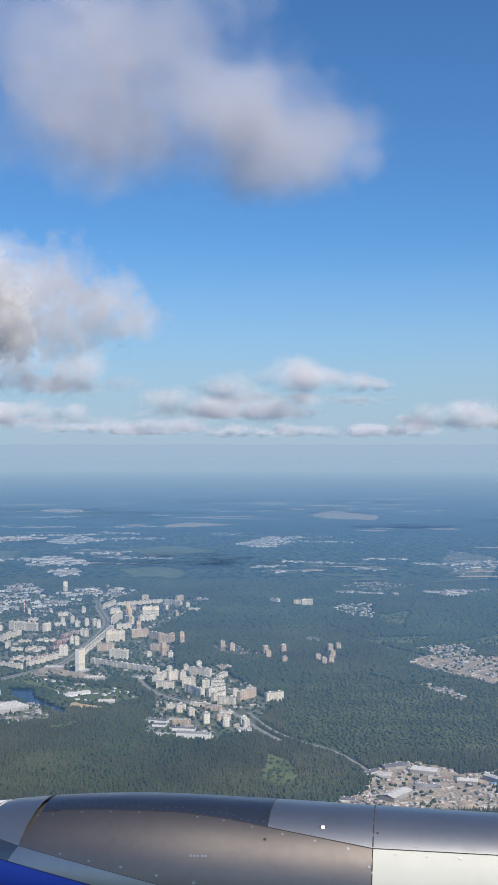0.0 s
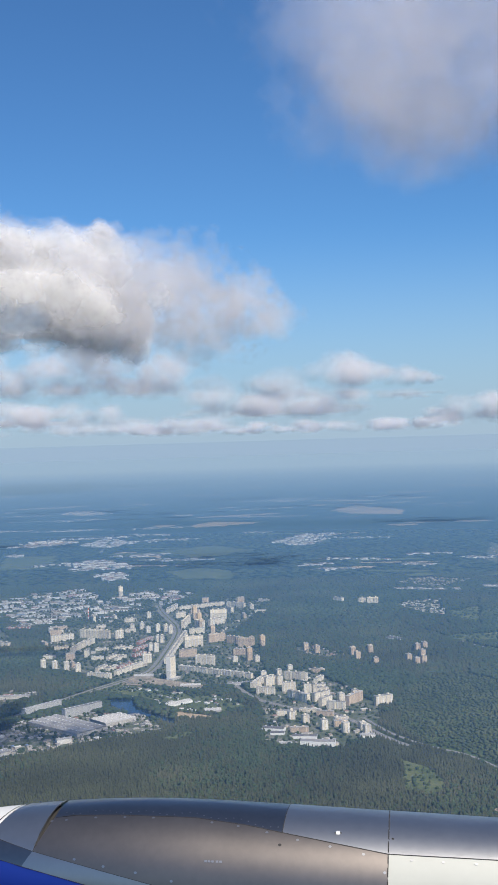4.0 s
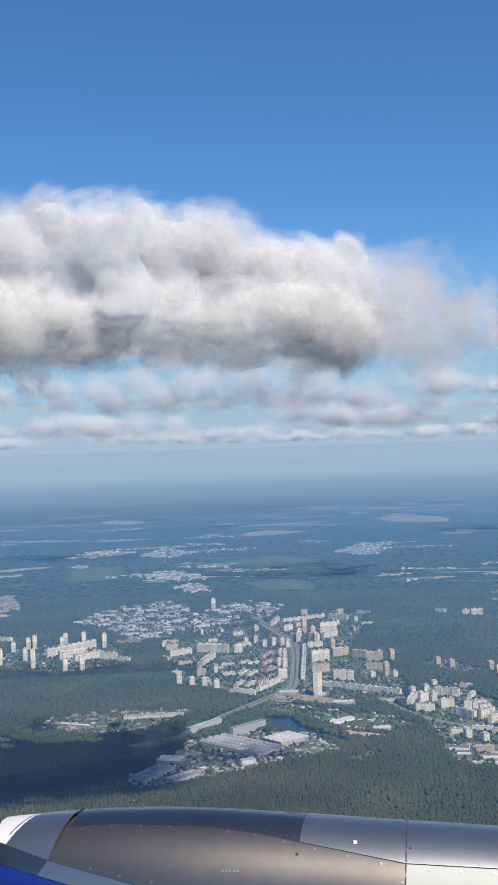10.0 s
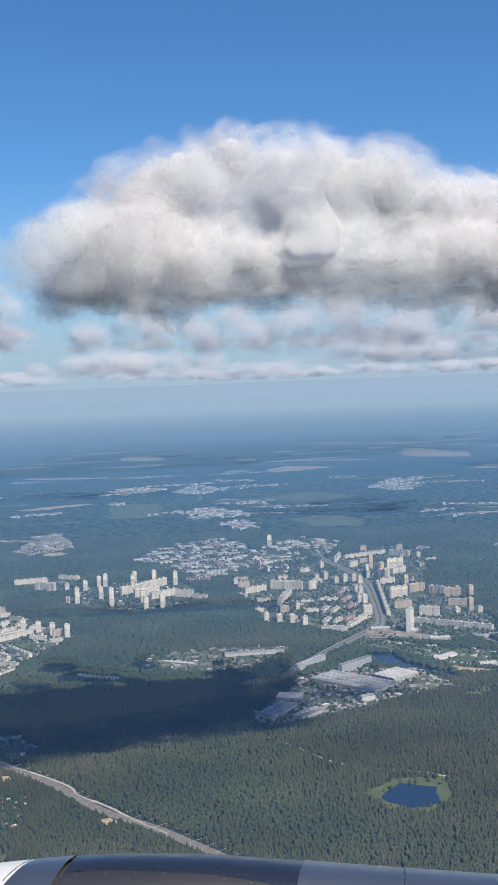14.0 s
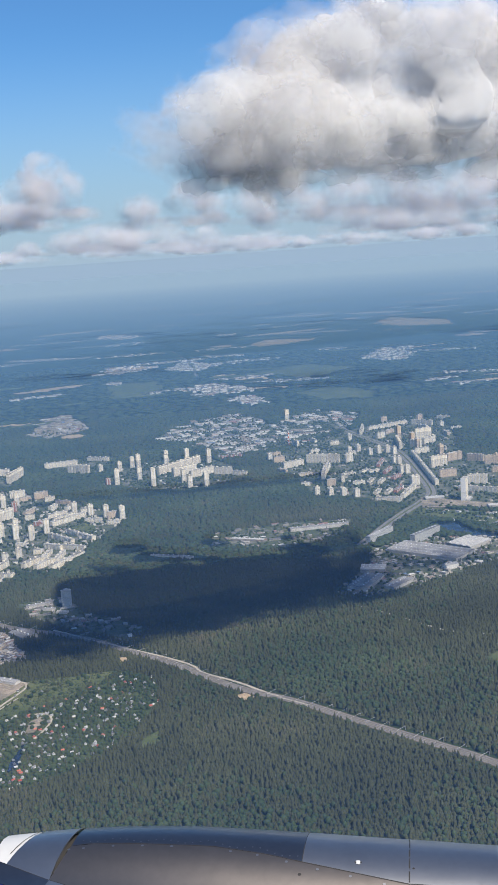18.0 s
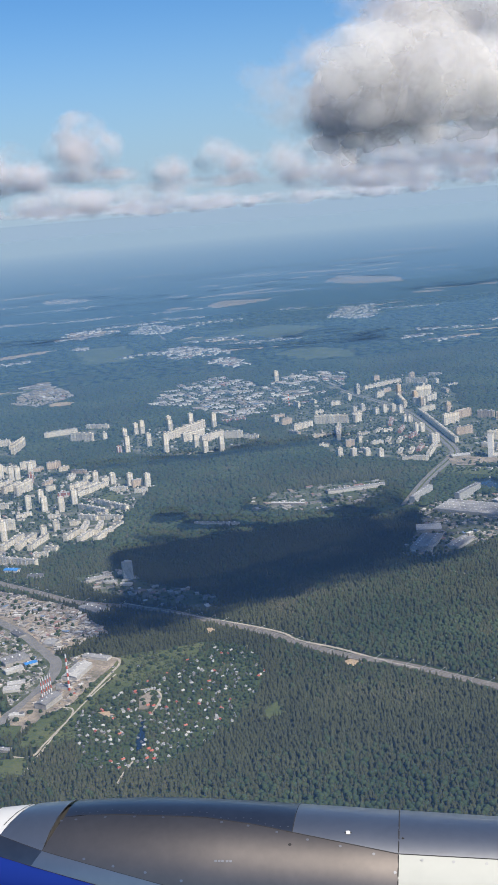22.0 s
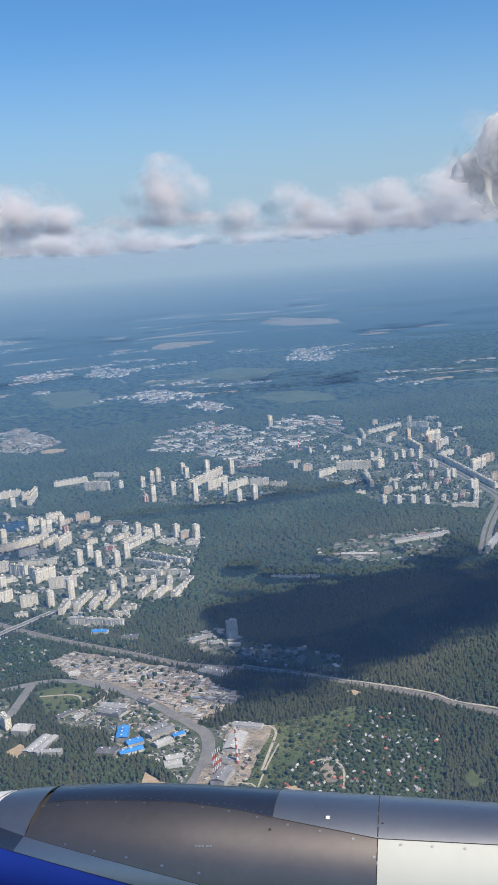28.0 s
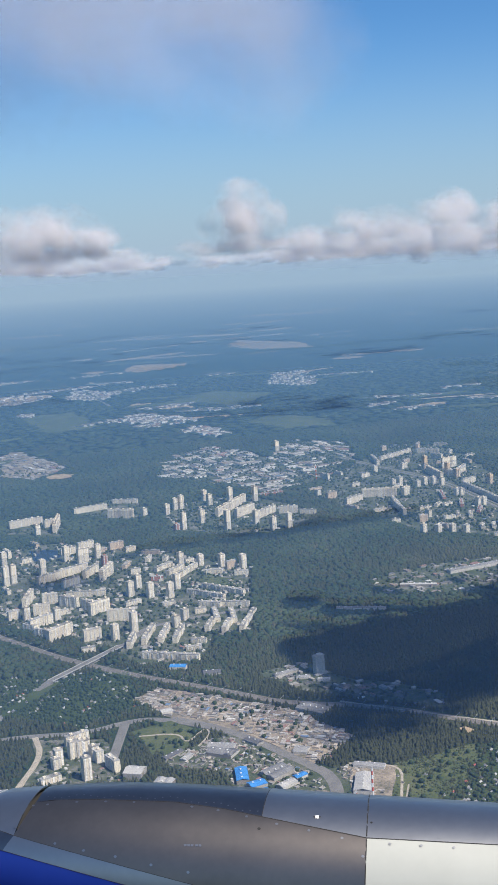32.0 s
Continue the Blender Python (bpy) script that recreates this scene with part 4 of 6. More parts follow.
for angle, side in ((-55, [(-132, 206, 103, 8), (-131, 217, 104, 8.5), (-131, 229, 104, 8.5), (-131, 241, 104, 8.5), (-126, 216, 113, 7.5), (-124, 256, 104, 8.5), (-124, 270, 104, 8.5)]), (40, [(-60, 228, 104, 8), (-58, 238, 105, 9), (-60, 250, 105, 9), (-60, 262, 105, 9), (-62, 236, 113, 7), (-60, 276, 104, 9)])):
    for lobe in side:
        billows("billow", caps_towards([lobe], 4 if angle < 0 else 8, rng, 96.5, angle, 1.15, (0.5, 0.95), 0.85), "billow", big, 0.25, rng)
        billows("torn_edge", caps_towards([lobe], 2 if angle < 0 else 5, rng, 96.5, angle, 1.2, (0.4, 0.8), 1.05), "torn", big, 0.2, rng)
# clouds further off, lower over the horizon
FAR_CLOUDS = [
    ((-179, 341, 110, 5.5), (-183, 341, 106.5, 5.5), (-175.5, 341, 105, 5.5), (-181, 341, 102, 5.5)),
    ((-205, 455, 106, 7), (-213, 455, 107, 8), (-223, 455, 106, 9), (-199, 455, 103, 5)),
    ((-141, 369, 102, 5.5), (-155, 369, 100, 5), (-131, 369, 99, 5.5)),
    ((-121, 369, 99, 6.5), (-107, 369, 99, 7), (-93, 370, 100, 7.5), (-81, 371, 102, 9), (-68, 372, 101, 8), (-55, 373, 100, 7)),
    ((19, 640, 114, 9), (-6, 640, 107, 9), (37, 640, 112, 8), (56, 640, 110, 6), (72, 640, 109, 4)),
    ((-44, 650, 101, 8), (-22, 650, 97, 7), (28, 650, 98, 7), (5, 652, 98, 8)),
    ((-175, 800, 97, 8), (-144, 800, 97, 8), (-124, 800, 98, 7)),
    ((-211, 800, 98, 7), (-192, 800, 100, 9), (-174, 800, 99, 8), (-237, 800, 95, 5)),
    ((157, 950, 99, 11), (181, 950, 99, 12), (138, 950, 95, 7), (205, 950, 97, 10)),
    ((-22, 700, 99, 7), (-5, 702, 98, 7), (15, 702, 97, 6)),
    ((-101, 1150, 92, 7), (-74, 1150, 92, 7), (-129, 1150, 89, 5)),
    ((116, 1150, 89, 7), (155, 1150, 91, 7), (37, 1150, 90, 6), (-19, 1150, 90, 6)),
]
for i, lobes in enumerate(FAR_CLOUDS):
    far = lobes[0][1]
    base = tagged(new("cloud"), "small flat-based white cumulus far off" if far < 500 else "low white cumulus above the hazy horizon", "cloud")
    rng = np.random.default_rng(40 + i)
    low = min(z - r for x, y, z, r in lobes)
    wide = 1.3 if far < 400 else 2.1
    deep = 3 if far < 500 else 22
    for lobe in lobes:
        billows("billow", caps_round([lobe], 9, rng, low, wide, (0.5, 1.05), 0.7, deep), "puff" if far < 500 else "far_puff", base, 0.22, rng)
    for x, y, z, r in lobes:
        skirt = [((x + rng.uniform(-2, 2) * r, y + rng.uniform(-1, 1) * deep, low + r * rng.uniform(0.2, 0.6)), (0, -1, -0.15), r * rng.uniform(1.0, 2.0), r * rng.uniform(0.25, 0.5)) for _ in range(5)]
        billows("flat_base", skirt, "puff" if far < 500 else "far_puff", base, 0.1, rng)
for i in range(14):
    rng = np.random.default_rng(70 + i)
    x, y = -520 + 85 * i + rng.uniform(-25, 25), rng.uniform(1000, 1400)
    base = tagged(new("cloud"), "low white cloud bank near the horizon", "cloud")
    lobes = [(x + rng.uniform(-60, 60), y + rng.uniform(-20, 20), 88 + rng.uniform(-1, 7), rng.uniform(3.5, 8)) for _ in range(8)]
    for lobe in lobes:
        billows("billow", caps_round([lobe], 5, rng, 84, 3.6, (0.45, 0.9), 0.7, 30), "far_puff", base, 0.2, rng)


def vapour(lobes, mat, seed, label, count=4, wide=1.3):
    """A loose veil of thin vapour."""
    rng = np.random.default_rng(seed)
    base = tagged(new("cloud_veil"), label, "cloud")
    for x, y, z, r in lobes:
        caps = []
        for k in range(count):
            caps.append(((x + rng.uniform(-0.5, 0.5) * r, y + 2.5 * k, z + rng.uniform(-0.4, 0.4) * r), (rng.uniform(-0.2, 0.2), -1, rng.uniform(-0.2, 0.2)), r * rng.uniform(0.8, 1.2) * wide, r * rng.uniform(0.7, 1.1)))
        billows("wisp", caps, mat, base, 0.05, rng)


# the thin grey cloud overhead at the start, and the torn end of the large one
vapour([(-8.5, 112, 115, 10), (-19, 113, 110, 8), (-20, 113, 117, 8), (1, 111, 109, 7.5), (5.5, 112, 106, 6), (-3, 112, 108, 7), (-12, 112, 107, 6)], "vapour", 1, "thin translucent grey cloud high overhead", 4)
vapour([(11.5, 112, 103, 2.2)], "vapour", 7, "small wisp of thin grey cloud", 1)
vapour([(-46, 245, 109, 10), (-44, 244, 103, 8), (-39, 247, 112, 8), (-36, 247, 103, 9), (-30, 247, 107, 7), (-26, 248, 103, 6)], "torn", 4, "torn grey vapour at the end of a cumulus", 4, 1.1)
vapour([(-53, 222, 106, 8), (-49, 224, 112, 7), (-50, 223, 101, 6)], "torn", 5, "torn grey vapour at the end of a cumulus", 3, 1.0)
vapour([(-264, 108, 107, 6), (-259, 107, 107, 5.5), (-254, 106.5, 107.5, 5), (-250, 106, 107, 3.5)], "vapour", 8, "thin pale cloud veil beside the flight line", 2, 1.3)
vapour([(-146, 214, 104, 6), (-143, 216, 111, 5)], "torn", 6, "torn grey vapour at the edge of a cumulus", 3)


# ---- buildings ----
CACHE = {}
TINT = {0: ("white_wall", "balcony"), 1: ("pink_wall", "red_roof"), 2: ("tan_wall", "tan_balcony"), 3: ("shed_wall", "shed_roof"), 4: ("shed_wall", "blue_roof"), 5: ("office_wall", "concrete"), 6: ("white_paint", "shed_roof")}
FOOT = []


def once(key, make):
    if key not in CACHE:
        CACHE[key] = make()
    return CACHE[key]


def stack_mesh(h, mt):
    """A column of balconies: parapets proud of the recesses between them."""
    v, f = [], []
    for k in range(max(1, int(h / 0.28) - 1)):
        for z, d in ((0.28 + 0.28 * k, 0.12), (0.41 + 0.28 * k, 0.12), (0.411 + 0.28 * k, 0.03), (0.559 + 0.28 * k, 0.03)):
            v += [(-0.16, -d, z), (0.16, -d, z), (0.16, 0, z), (-0.16, 0, z)]
    n = len(v) // 4
    for i in range(n - 1):
        a, c = 4 * i, 4 * i + 4
        f += [(a, a + 1, c + 1, c), (a + 1, a + 2, c + 2, c + 1), (a + 3, a, c, c + 3)]
    f += [(3, 2, 1, 0), (4 * n - 4, 4 * n - 3, 4 * n - 2, 4 * n - 1)]
    return mesh_of("balcony_stack", v, f, [mt])


def apartment_block(x, y, length, ang, h, depth, tint, label, group):
    """A prefabricated block: sections side by side, roof slabs, lift houses and stacks of balconies."""
    wall, trim = TINT[tint]
    h = max(1.0, round(h / 0.28) * 0.28)
    base = tagged(new("apartment_block"), label, "apartment block", group)
    base.matrix_world = pose(x, y, 0, 0, 0, ang)
    FOOT.append((x, y, max(length, depth) * 0.5 + 0.3, depth * 0.5 + 0.4, radians(ang)))
    tower = length <= 3.0
    if tower:
        length, depth = round(length * 0.82, 1), round(depth * 0.82, 1)
    count = 1 if tower else max(1, round(length / 2.6))
    w = round(length / count, 1)
    rnd = random.Random(int(x * 7 + y * 13))
    for i in range(count):
        cx = (i - (count - 1) / 2) * w
        step = 0 if tower else (i % 2) * 0.16
        key = (w, depth, round(h, 2), wall)
        me = once(("wall",) + key, lambda: boxes_mesh("wall", [(-w / 2 + 0.01, -depth / 2, 0, w / 2 - 0.01, depth / 2, h)], MAT[wall]))
        part("section", me, base, pose(cx, step, 0))
        ro = once(("roof", w, depth), lambda: boxes_mesh("roof", [(-w / 2, -depth / 2 - 0.04, 0.0, w / 2, depth / 2 + 0.04, 0.07)], MAT["roof"]))
        part("roof", ro, base, pose(cx, step, h))
        li = once(("lift", wall), lambda: boxes_mesh("lift_house", [(-0.3, -0.25, 0, 0.3, 0.25, 0.3)], MAT[wall]))
        part("lift_house", li, base, pose(cx + rnd.uniform(-0.2, 0.2), step + 0.05, h + 0.07))
        st = once(("stack", round(h, 2), trim), lambda: stack_mesh(h, MAT[trim] if trim != "red_roof" else MAT["balcony"]))
        for sx in (-0.28, 0.28):
            for turn in ((0, 180) if count < 6 else (0,)):
                part("balcony_stack", st, base, pose(cx + sx * w, step + (-depth / 2 if turn == 0 else depth / 2), 0, 0, 0, turn))
    return base


def shed(x, y, length, ang, h, depth, tint, label, group):
    """A works hall with a low pitched roof, a parapet band and roof lights."""
    wall, roof = TINT[tint]
    h = max(0.4, h)
    base = tagged(new("works_hall"), label, "industrial building", group)
    base.matrix_world = pose(x, y, 0, 0, 0, ang)
    FOOT.append((x, y, length * 0.5 + 0.3, depth * 0.5 + 0.3, radians(ang)))
    a, b = length / 2, depth / 2
    part("wall", boxes_mesh("wall", [(-a, -b, 0, a, b, h)], MAT["office_wall" if h > 1.5 else wall]), base)
    bays = max(1, round(depth / 2.4))
    verts, faces = [], []
    for i in range(bays):
        y0, y1 = -b + depth * i / bays, -b + depth * (i + 1) / bays
        k = len(verts)
        lift = 0.02 if h > 1.5 else 0.12 * (y1 - y0)
        for xx in (-a - 0.05, a + 0.05):
            verts += [(xx, y0, h), (xx, (y0 + y1) / 2, h + lift), (xx, y1, h), (xx, y0, h + 0.06), (xx, (y0 + y1) / 2, h + lift + 0.06), (xx, y1, h + 0.06)]
        faces += [(k + 3, k + 9, k + 10, k + 4), (k + 4, k + 10, k + 11, k + 5), (k, k + 3, k + 4, k + 1), (k + 1, k + 4, k + 5, k + 2), (k + 6, k + 7, k + 10, k + 9), (k + 7, k + 8, k + 11, k + 10), (k, k + 6, k + 9, k + 3), (k + 2, k + 5, k + 11, k + 8)]
    part("roof", mesh_of("roof", verts, faces, [MAT[roof]]), base)
    for i in range(max(1, int(length / 1.6))):
        vent = once(("vent",), lambda: boxes_mesh("roof_vent", [(-0.14, -0.14, -0.1, 0.14, 0.14, 0.14)], MAT["white_paint"]))
        for k in range(1 if depth < 4.8 else bays):
            part("roof_vent", vent, base, pose(-a + 0.8 + 1.6 * i if length > 1.8 else 0, 0.1 if depth < 4.8 else -b + depth * (k + 0.5) / bays, h + (0.02 if h > 1.5 else 0.12 * depth / bays)))
    return base


def rows_of(rows, label, group):
    for x, y, length, ang, h, depth, tint in rows:
        kind = shed if tint in (3, 4, 6) else apartment_block
        what = label
        if kind is apartment_block:
            colour = {0: "white", 1: "red brick", 2: "tan"}[tint]
            shape = "tall tower block" if length <= 3 else ("long apartment slab" if length > 9 else "apartment slab")
            what = f"{colour} panel {shape} {label}"
        kind(x, y, length, ang, h, depth, tint, what, group)


rows_of([(-219.2, 434.8, 2.2, 14, 5.1, 2.2, 0), (-215.3, 429.5, 2.2, 14, 5, 2.2, 0), (-213.3, 431.5, 2.2, 14, 4.6, 2.2, 0), (-208.8, 433.6, 2.2, 14, 4.7, 2.2, 0), (-228.6, 420.7, 2.2, 14, 5.2, 2.2, 0), (-240.6, 414.9, 2.2, 14, 6.2, 2.2, 0), (-238.2, 416.9, 2.2, 14, 5.9, 2.2, 0), (-239.1, 439.1, 2.2, 14, 4.8, 2.2, 0), (-186.1, 410.8, 2.2, 14, 4.1, 2.2, 0), (-180.4, 407.6, 2.2, 14, 3.7, 2.2, 0), (-174.8, 402.2, 2.2, 14, 4.1, 2.2, 0), (-169.2, 397.6, 2.2, 14, 4.4, 2.2, 0), (-207.5, 385.3, 2.2, 14, 4.5, 2.2, 0)], "beside the railway town streets", "west town blocks")
rows_of([(-203.8, 392.2, 2.2, 14, 4.2, 2.2, 0), (-202.4, 381.3, 2.2, 14, 4.4, 2.2, 0), (-197.1, 378.5, 2.2, 14, 4.4, 2.2, 0), (-193.2, 386.4, 2.2, 14, 4.5, 2.2, 0), (-201.8, 351.9, 2.2, 14, 3.1, 2.2, 0), (-198.3, 356.4, 2.2, 14, 3.2, 2.2, 0), (-213.1, 352.7, 2.2, 14, 5.6, 2.2, 0), (-218.9, 348.8, 2.2, 14, 4.3, 2.2, 0), (-238.6, 377.4, 2.2, 14, 3.6, 2.2, 0), (-230.7, 373.2, 2.2, 14, 3.3, 2.2, 0), (-208.3, 423.3, 2.2, 14, 3.4, 2.2, 1), (-223, 415.9, 19.3, 30, 2.6, 1.3, 0), (-222.1, 405, 6.3, 27, 2.5, 1.3, 0)], "beside the railway town streets", "west town blocks")
rows_of([(-214.5, 414, 8.8, 52, 2.6, 1.3, 0), (-210.1, 409.3, 9.8, 60, 3.7, 1.3, 0), (-219.7, 391.4, 11.4, -17, 1.7, 1.3, 0), (-230.5, 389.3, 4.4, -14, 3.1, 1.3, 0), (-225.8, 383.8, 6.5, -47, 3, 1.3, 0), (-221.1, 377.5, 4.9, -59, 3, 1.3, 0), (-218.7, 374, 7, 30, 3.6, 1.3, 0), (-214.3, 364.3, 7.7, -13, 3.2, 1.3, 0), (-236.4, 392.3, 10.8, 71, 3.1, 1.3, 0), (-234, 380.1, 4.7, -3, 3, 1.3, 0), (-235.7, 369.3, 7.7, 31, 2.9, 1.3, 0), (-232.2, 357.2, 8.8, 37, 3.4, 1.3, 0), (-235.8, 359.3, 7, -49, 2.2, 1.3, 0)], "beside the railway town streets", "west town blocks")
rows_of([(-224.4, 351.5, 4.8, 5, 3.1, 1.3, 0), (-238.9, 367.5, 4.3, -52, 1.6, 1.3, 0), (-227, 342.5, 3.6, 0, 1.5, 1.3, 0), (-192.1, 409.5, 8.2, 39, 1.3, 1.3, 0), (-189.3, 404.6, 9.7, 46, 1.5, 1.3, 0), (-187.3, 400.1, 15.8, 48, 1.6, 1.3, 0), (-178.7, 396, 5.8, -17, 1.3, 1.3, 0), (-171.8, 390.8, 4.5, -14, 1.3, 1.3, 0), (-187.5, 374.6, 13.5, -52, 1.5, 1.3, 0), (-181.7, 377.1, 15.7, -54, 1.5, 1.3, 0), (-189, 364.8, 6.8, -37, 1.5, 1.3, 0), (-182.7, 361.7, 8.7, -31, 1.5, 1.3, 0), (-193.8, 346.9, 7.7, 62, 1.6, 1.3, 0)], "beside the railway town streets", "west town blocks")
rows_of([(-190, 354.6, 9.6, 80, 1.4, 1.3, 0), (-189.9, 344.1, 8.1, 62, 1.6, 1.3, 0), (-185.9, 352.2, 10, 79, 1.4, 1.3, 0), (-185.3, 342.8, 8.1, 60, 1.6, 1.3, 0), (-181.3, 350.1, 8.6, 62, 1.3, 1.3, 0), (-210.4, 347.2, 12.3, 66, 1.7, 1.3, 0), (-206.5, 345.7, 11.4, 66, 1.7, 1.3, 0), (-203, 343.9, 11.3, 65, 1.7, 1.3, 0), (-199.6, 336.6, 4, -27, 1, 1.3, 0), (-202.1, 331.8, 4, -15, 1, 1.3, 0), (-209.1, 327.9, 14.9, -33, 1.7, 1.3, 0), (-215.7, 343.5, 7.6, 69, 2, 1.3, 0), (-199.3, 371.1, 3.9, -5, 1.2, 1.3, 0)], "beside the railway town streets", "west town blocks")
rows_of([(-192.9, 360.3, 3.2, -1, 1.3, 1.3, 0), (-201.2, 408.8, 3.3, 5, 1.8, 1.3, 0), (-225.8, 494.3, 12.8, 12, 2.7, 1.3, 0), (-216.7, 488.7, 6.6, 20, 2.7, 1.3, 0), (-215.6, 483.5, 16, 76, 3.9, 1.3, 0), (-199.3, 505.9, 13.8, 12, 2.1, 1.3, 0), (-190.5, 488.5, 10.6, -32, 3.4, 1.3, 0), (-184, 513.3, 10.6, -27, 1.7, 1.3, 0), (-196.7, 397.7, 3.8, -11, 1.3, 1.3, 1), (-223.5, 476.8, 2.2, 14, 3.9, 2.2, 0), (-181.4, 487.7, 2.2, 14, 2.7, 2.2, 0)], "beside the railway town streets", "west town blocks")
rows_of([(-243.3, 279.4, 2, 14, 3.5, 2, 0), (-240.2, 281.5, 2, 14, 3.7, 2, 0), (-238.8, 281.5, 2, 14, 3.7, 2, 0), (-237.6, 281.8, 2, 14, 3.3, 2, 0), (-236.3, 278.9, 2, 14, 3, 2, 0), (-235.6, 277.5, 2, 14, 2.5, 2, 0), (-239.1, 270.6, 2, 14, 4.7, 2, 0), (-244, 278.1, 2, 14, 2.3, 2, 0)], "on a sandy building site", "new towers")
rows_of([(-173.4, 483.6, 2.2, 14, 4.3, 2.2, 0), (-168.6, 490.7, 2.2, 14, 4.4, 2.2, 0), (-166, 491.1, 2.2, 14, 5.2, 2.2, 0), (-173.4, 457.3, 2.2, 14, 6.3, 2.2, 0), (-154.5, 499.3, 2.2, 14, 4.5, 2.2, 0), (-154.6, 490.7, 2.2, 14, 4.4, 2.2, 0), (-164.9, 463.6, 2.2, 14, 4.9, 2.2, 0), (-145.8, 492.1, 2.2, 14, 5.8, 2.2, 0), (-136.8, 487.6, 2.2, 14, 5.8, 2.2, 0), (-159.3, 448.7, 2.2, 14, 6.9, 2.2, 0), (-147.7, 451.6, 2.2, 14, 5.1, 2.2, 0), (-145.6, 438.1, 2.2, 14, 4.9, 2.2, 0), (-139.5, 438.9, 2.2, 14, 5.6, 2.2, 0)], "at the edge of the forest", "forest edge blocks")
rows_of([(-176.6, 454.6, 2.2, 14, 3.1, 2.2, 1), (-149.1, 479.1, 26.1, 49, 3.4, 1.3, 0), (-147.2, 467.4, 11.7, 37, 3.3, 1.3, 0), (-140.4, 462.4, 12.5, 41, 2.9, 1.3, 0), (-132.1, 461.1, 7.3, -20, 2.9, 1.3, 0), (-126, 456.2, 5.9, -33, 1.8, 1.3, 0), (-127.5, 495.6, 10.6, 3, 1.1, 1.3, 1), (-93.9, 588.6, 2.6, 14, 5.4, 2.6, 0)], "at the edge of the forest", "forest edge blocks")
rows_of([(-71.6, 400.3, 17.5, 64, 1.7, 1.3, 0), (-80.5, 389.9, 8.6, -21, 1.6, 1.3, 0), (-42.2, 390.3, 30.5, -35, 1.6, 1.3, 0), (-57.6, 439.2, 58.9, 86, 2, 1.3, 0), (-76.8, 422.2, 6.5, 62, 1.1, 1.3, 0), (-76.3, 441.2, 4.9, 26, 0.9, 1.3, 0), (-81.5, 404.7, 6, 61, 1, 1.3, 0), (-77.8, 403.7, 6, 61, 1, 1.3, 0), (-80.3, 424.9, 5.7, 64, 0.9, 1.3, 0), (-79.5, 442.6, 5.3, 44, 0.9, 1.3, 0), (-85.7, 440.4, 4.7, -4, 0.9, 1.3, 0), (-85.1, 422.1, 4.5, -4, 1.1, 1.3, 0), (-101.7, 445.5, 5.4, 10, 1.1, 1.3, 0)], "along the wide avenue", "avenue blocks")
rows_of([(-104.3, 464.2, 9.5, 27, 2.6, 1.3, 0), (-91.8, 468.6, 13.3, -23, 3.3, 1.3, 0), (-94.8, 443.1, 16.2, 79, 2.3, 1.3, 0), (-92.4, 452.1, 12, 77, 2.1, 1.3, 0), (-60, 514.9, 5.3, 38, 2.4, 1.3, 0), (-56.4, 492.1, 17.7, 84, 3.1, 1.3, 0), (-50.5, 486.3, 5.3, -50, 3.1, 1.3, 0), (-51.1, 472.1, 6.3, 8, 2.2, 1.3, 0), (-51.3, 442.1, 7.4, 24, 4.3, 1.3, 0), (-45.8, 407, 6.8, -15, 3.3, 1.3, 0), (-43, 505.6, 7.3, 7, 4.5, 1.3, 0), (-43.4, 492.8, 9.7, 47, 2.9, 1.3, 0), (-51.4, 543.1, 23.1, 30, 1.6, 1.3, 0)], "along the wide avenue", "avenue blocks")
rows_of([(-35.6, 541.3, 10.5, -39, 2.3, 1.3, 0), (-64.7, 535.5, 15.7, 77, 2.1, 1.3, 0), (-70.5, 427.3, 7, 54, 1.1, 1.3, 1), (-71.1, 440.1, 9.4, 64, 1.1, 1.3, 1), (-70.9, 456.1, 12.4, 70, 1.2, 1.3, 1), (-73.8, 406.5, 8.1, 62, 1.2, 1.3, 1), (-52.5, 422.7, 6.5, 4, 2.9, 1.3, 2), (-42.8, 452.1, 7.3, 26, 3.2, 1.3, 2), (-35.9, 446.4, 6.7, -37, 2.8, 1.3, 2), (-31.3, 438.9, 6, -16, 3.3, 1.3, 2), (-32.7, 422.9, 7, -15, 2.2, 1.3, 2), (-67.3, 413.1, 2.2, 14, 3.3, 2.2, 0), (-65.9, 413.6, 2.2, 14, 3.3, 2.2, 0)], "along the wide avenue", "avenue blocks")
rows_of([(-66.8, 435.1, 2.2, 14, 3.2, 2.2, 0), (-64.9, 434.6, 2.2, 14, 3.2, 2.2, 0), (-65.7, 454.3, 2.2, 14, 2.9, 2.2, 0), (-64.1, 453.8, 2.2, 14, 2.9, 2.2, 0), (-82.6, 465.5, 2.2, 14, 3.2, 2.2, 0), (-81.1, 466.6, 2.2, 14, 3.4, 2.2, 0), (-78.5, 485.3, 2.2, 14, 2.6, 2.2, 0), (-74.6, 487, 2.2, 14, 2.9, 2.2, 0), (-71.2, 477.4, 2.2, 14, 2.5, 2.2, 0), (-67.4, 479, 2.2, 14, 3, 2.2, 0), (-64, 478, 2.2, 14, 3.2, 2.2, 0), (-61.9, 474.5, 2.2, 14, 3, 2.2, 0), (-73.8, 514.6, 2.2, 14, 2.7, 2.2, 0)], "along the wide avenue", "avenue blocks")
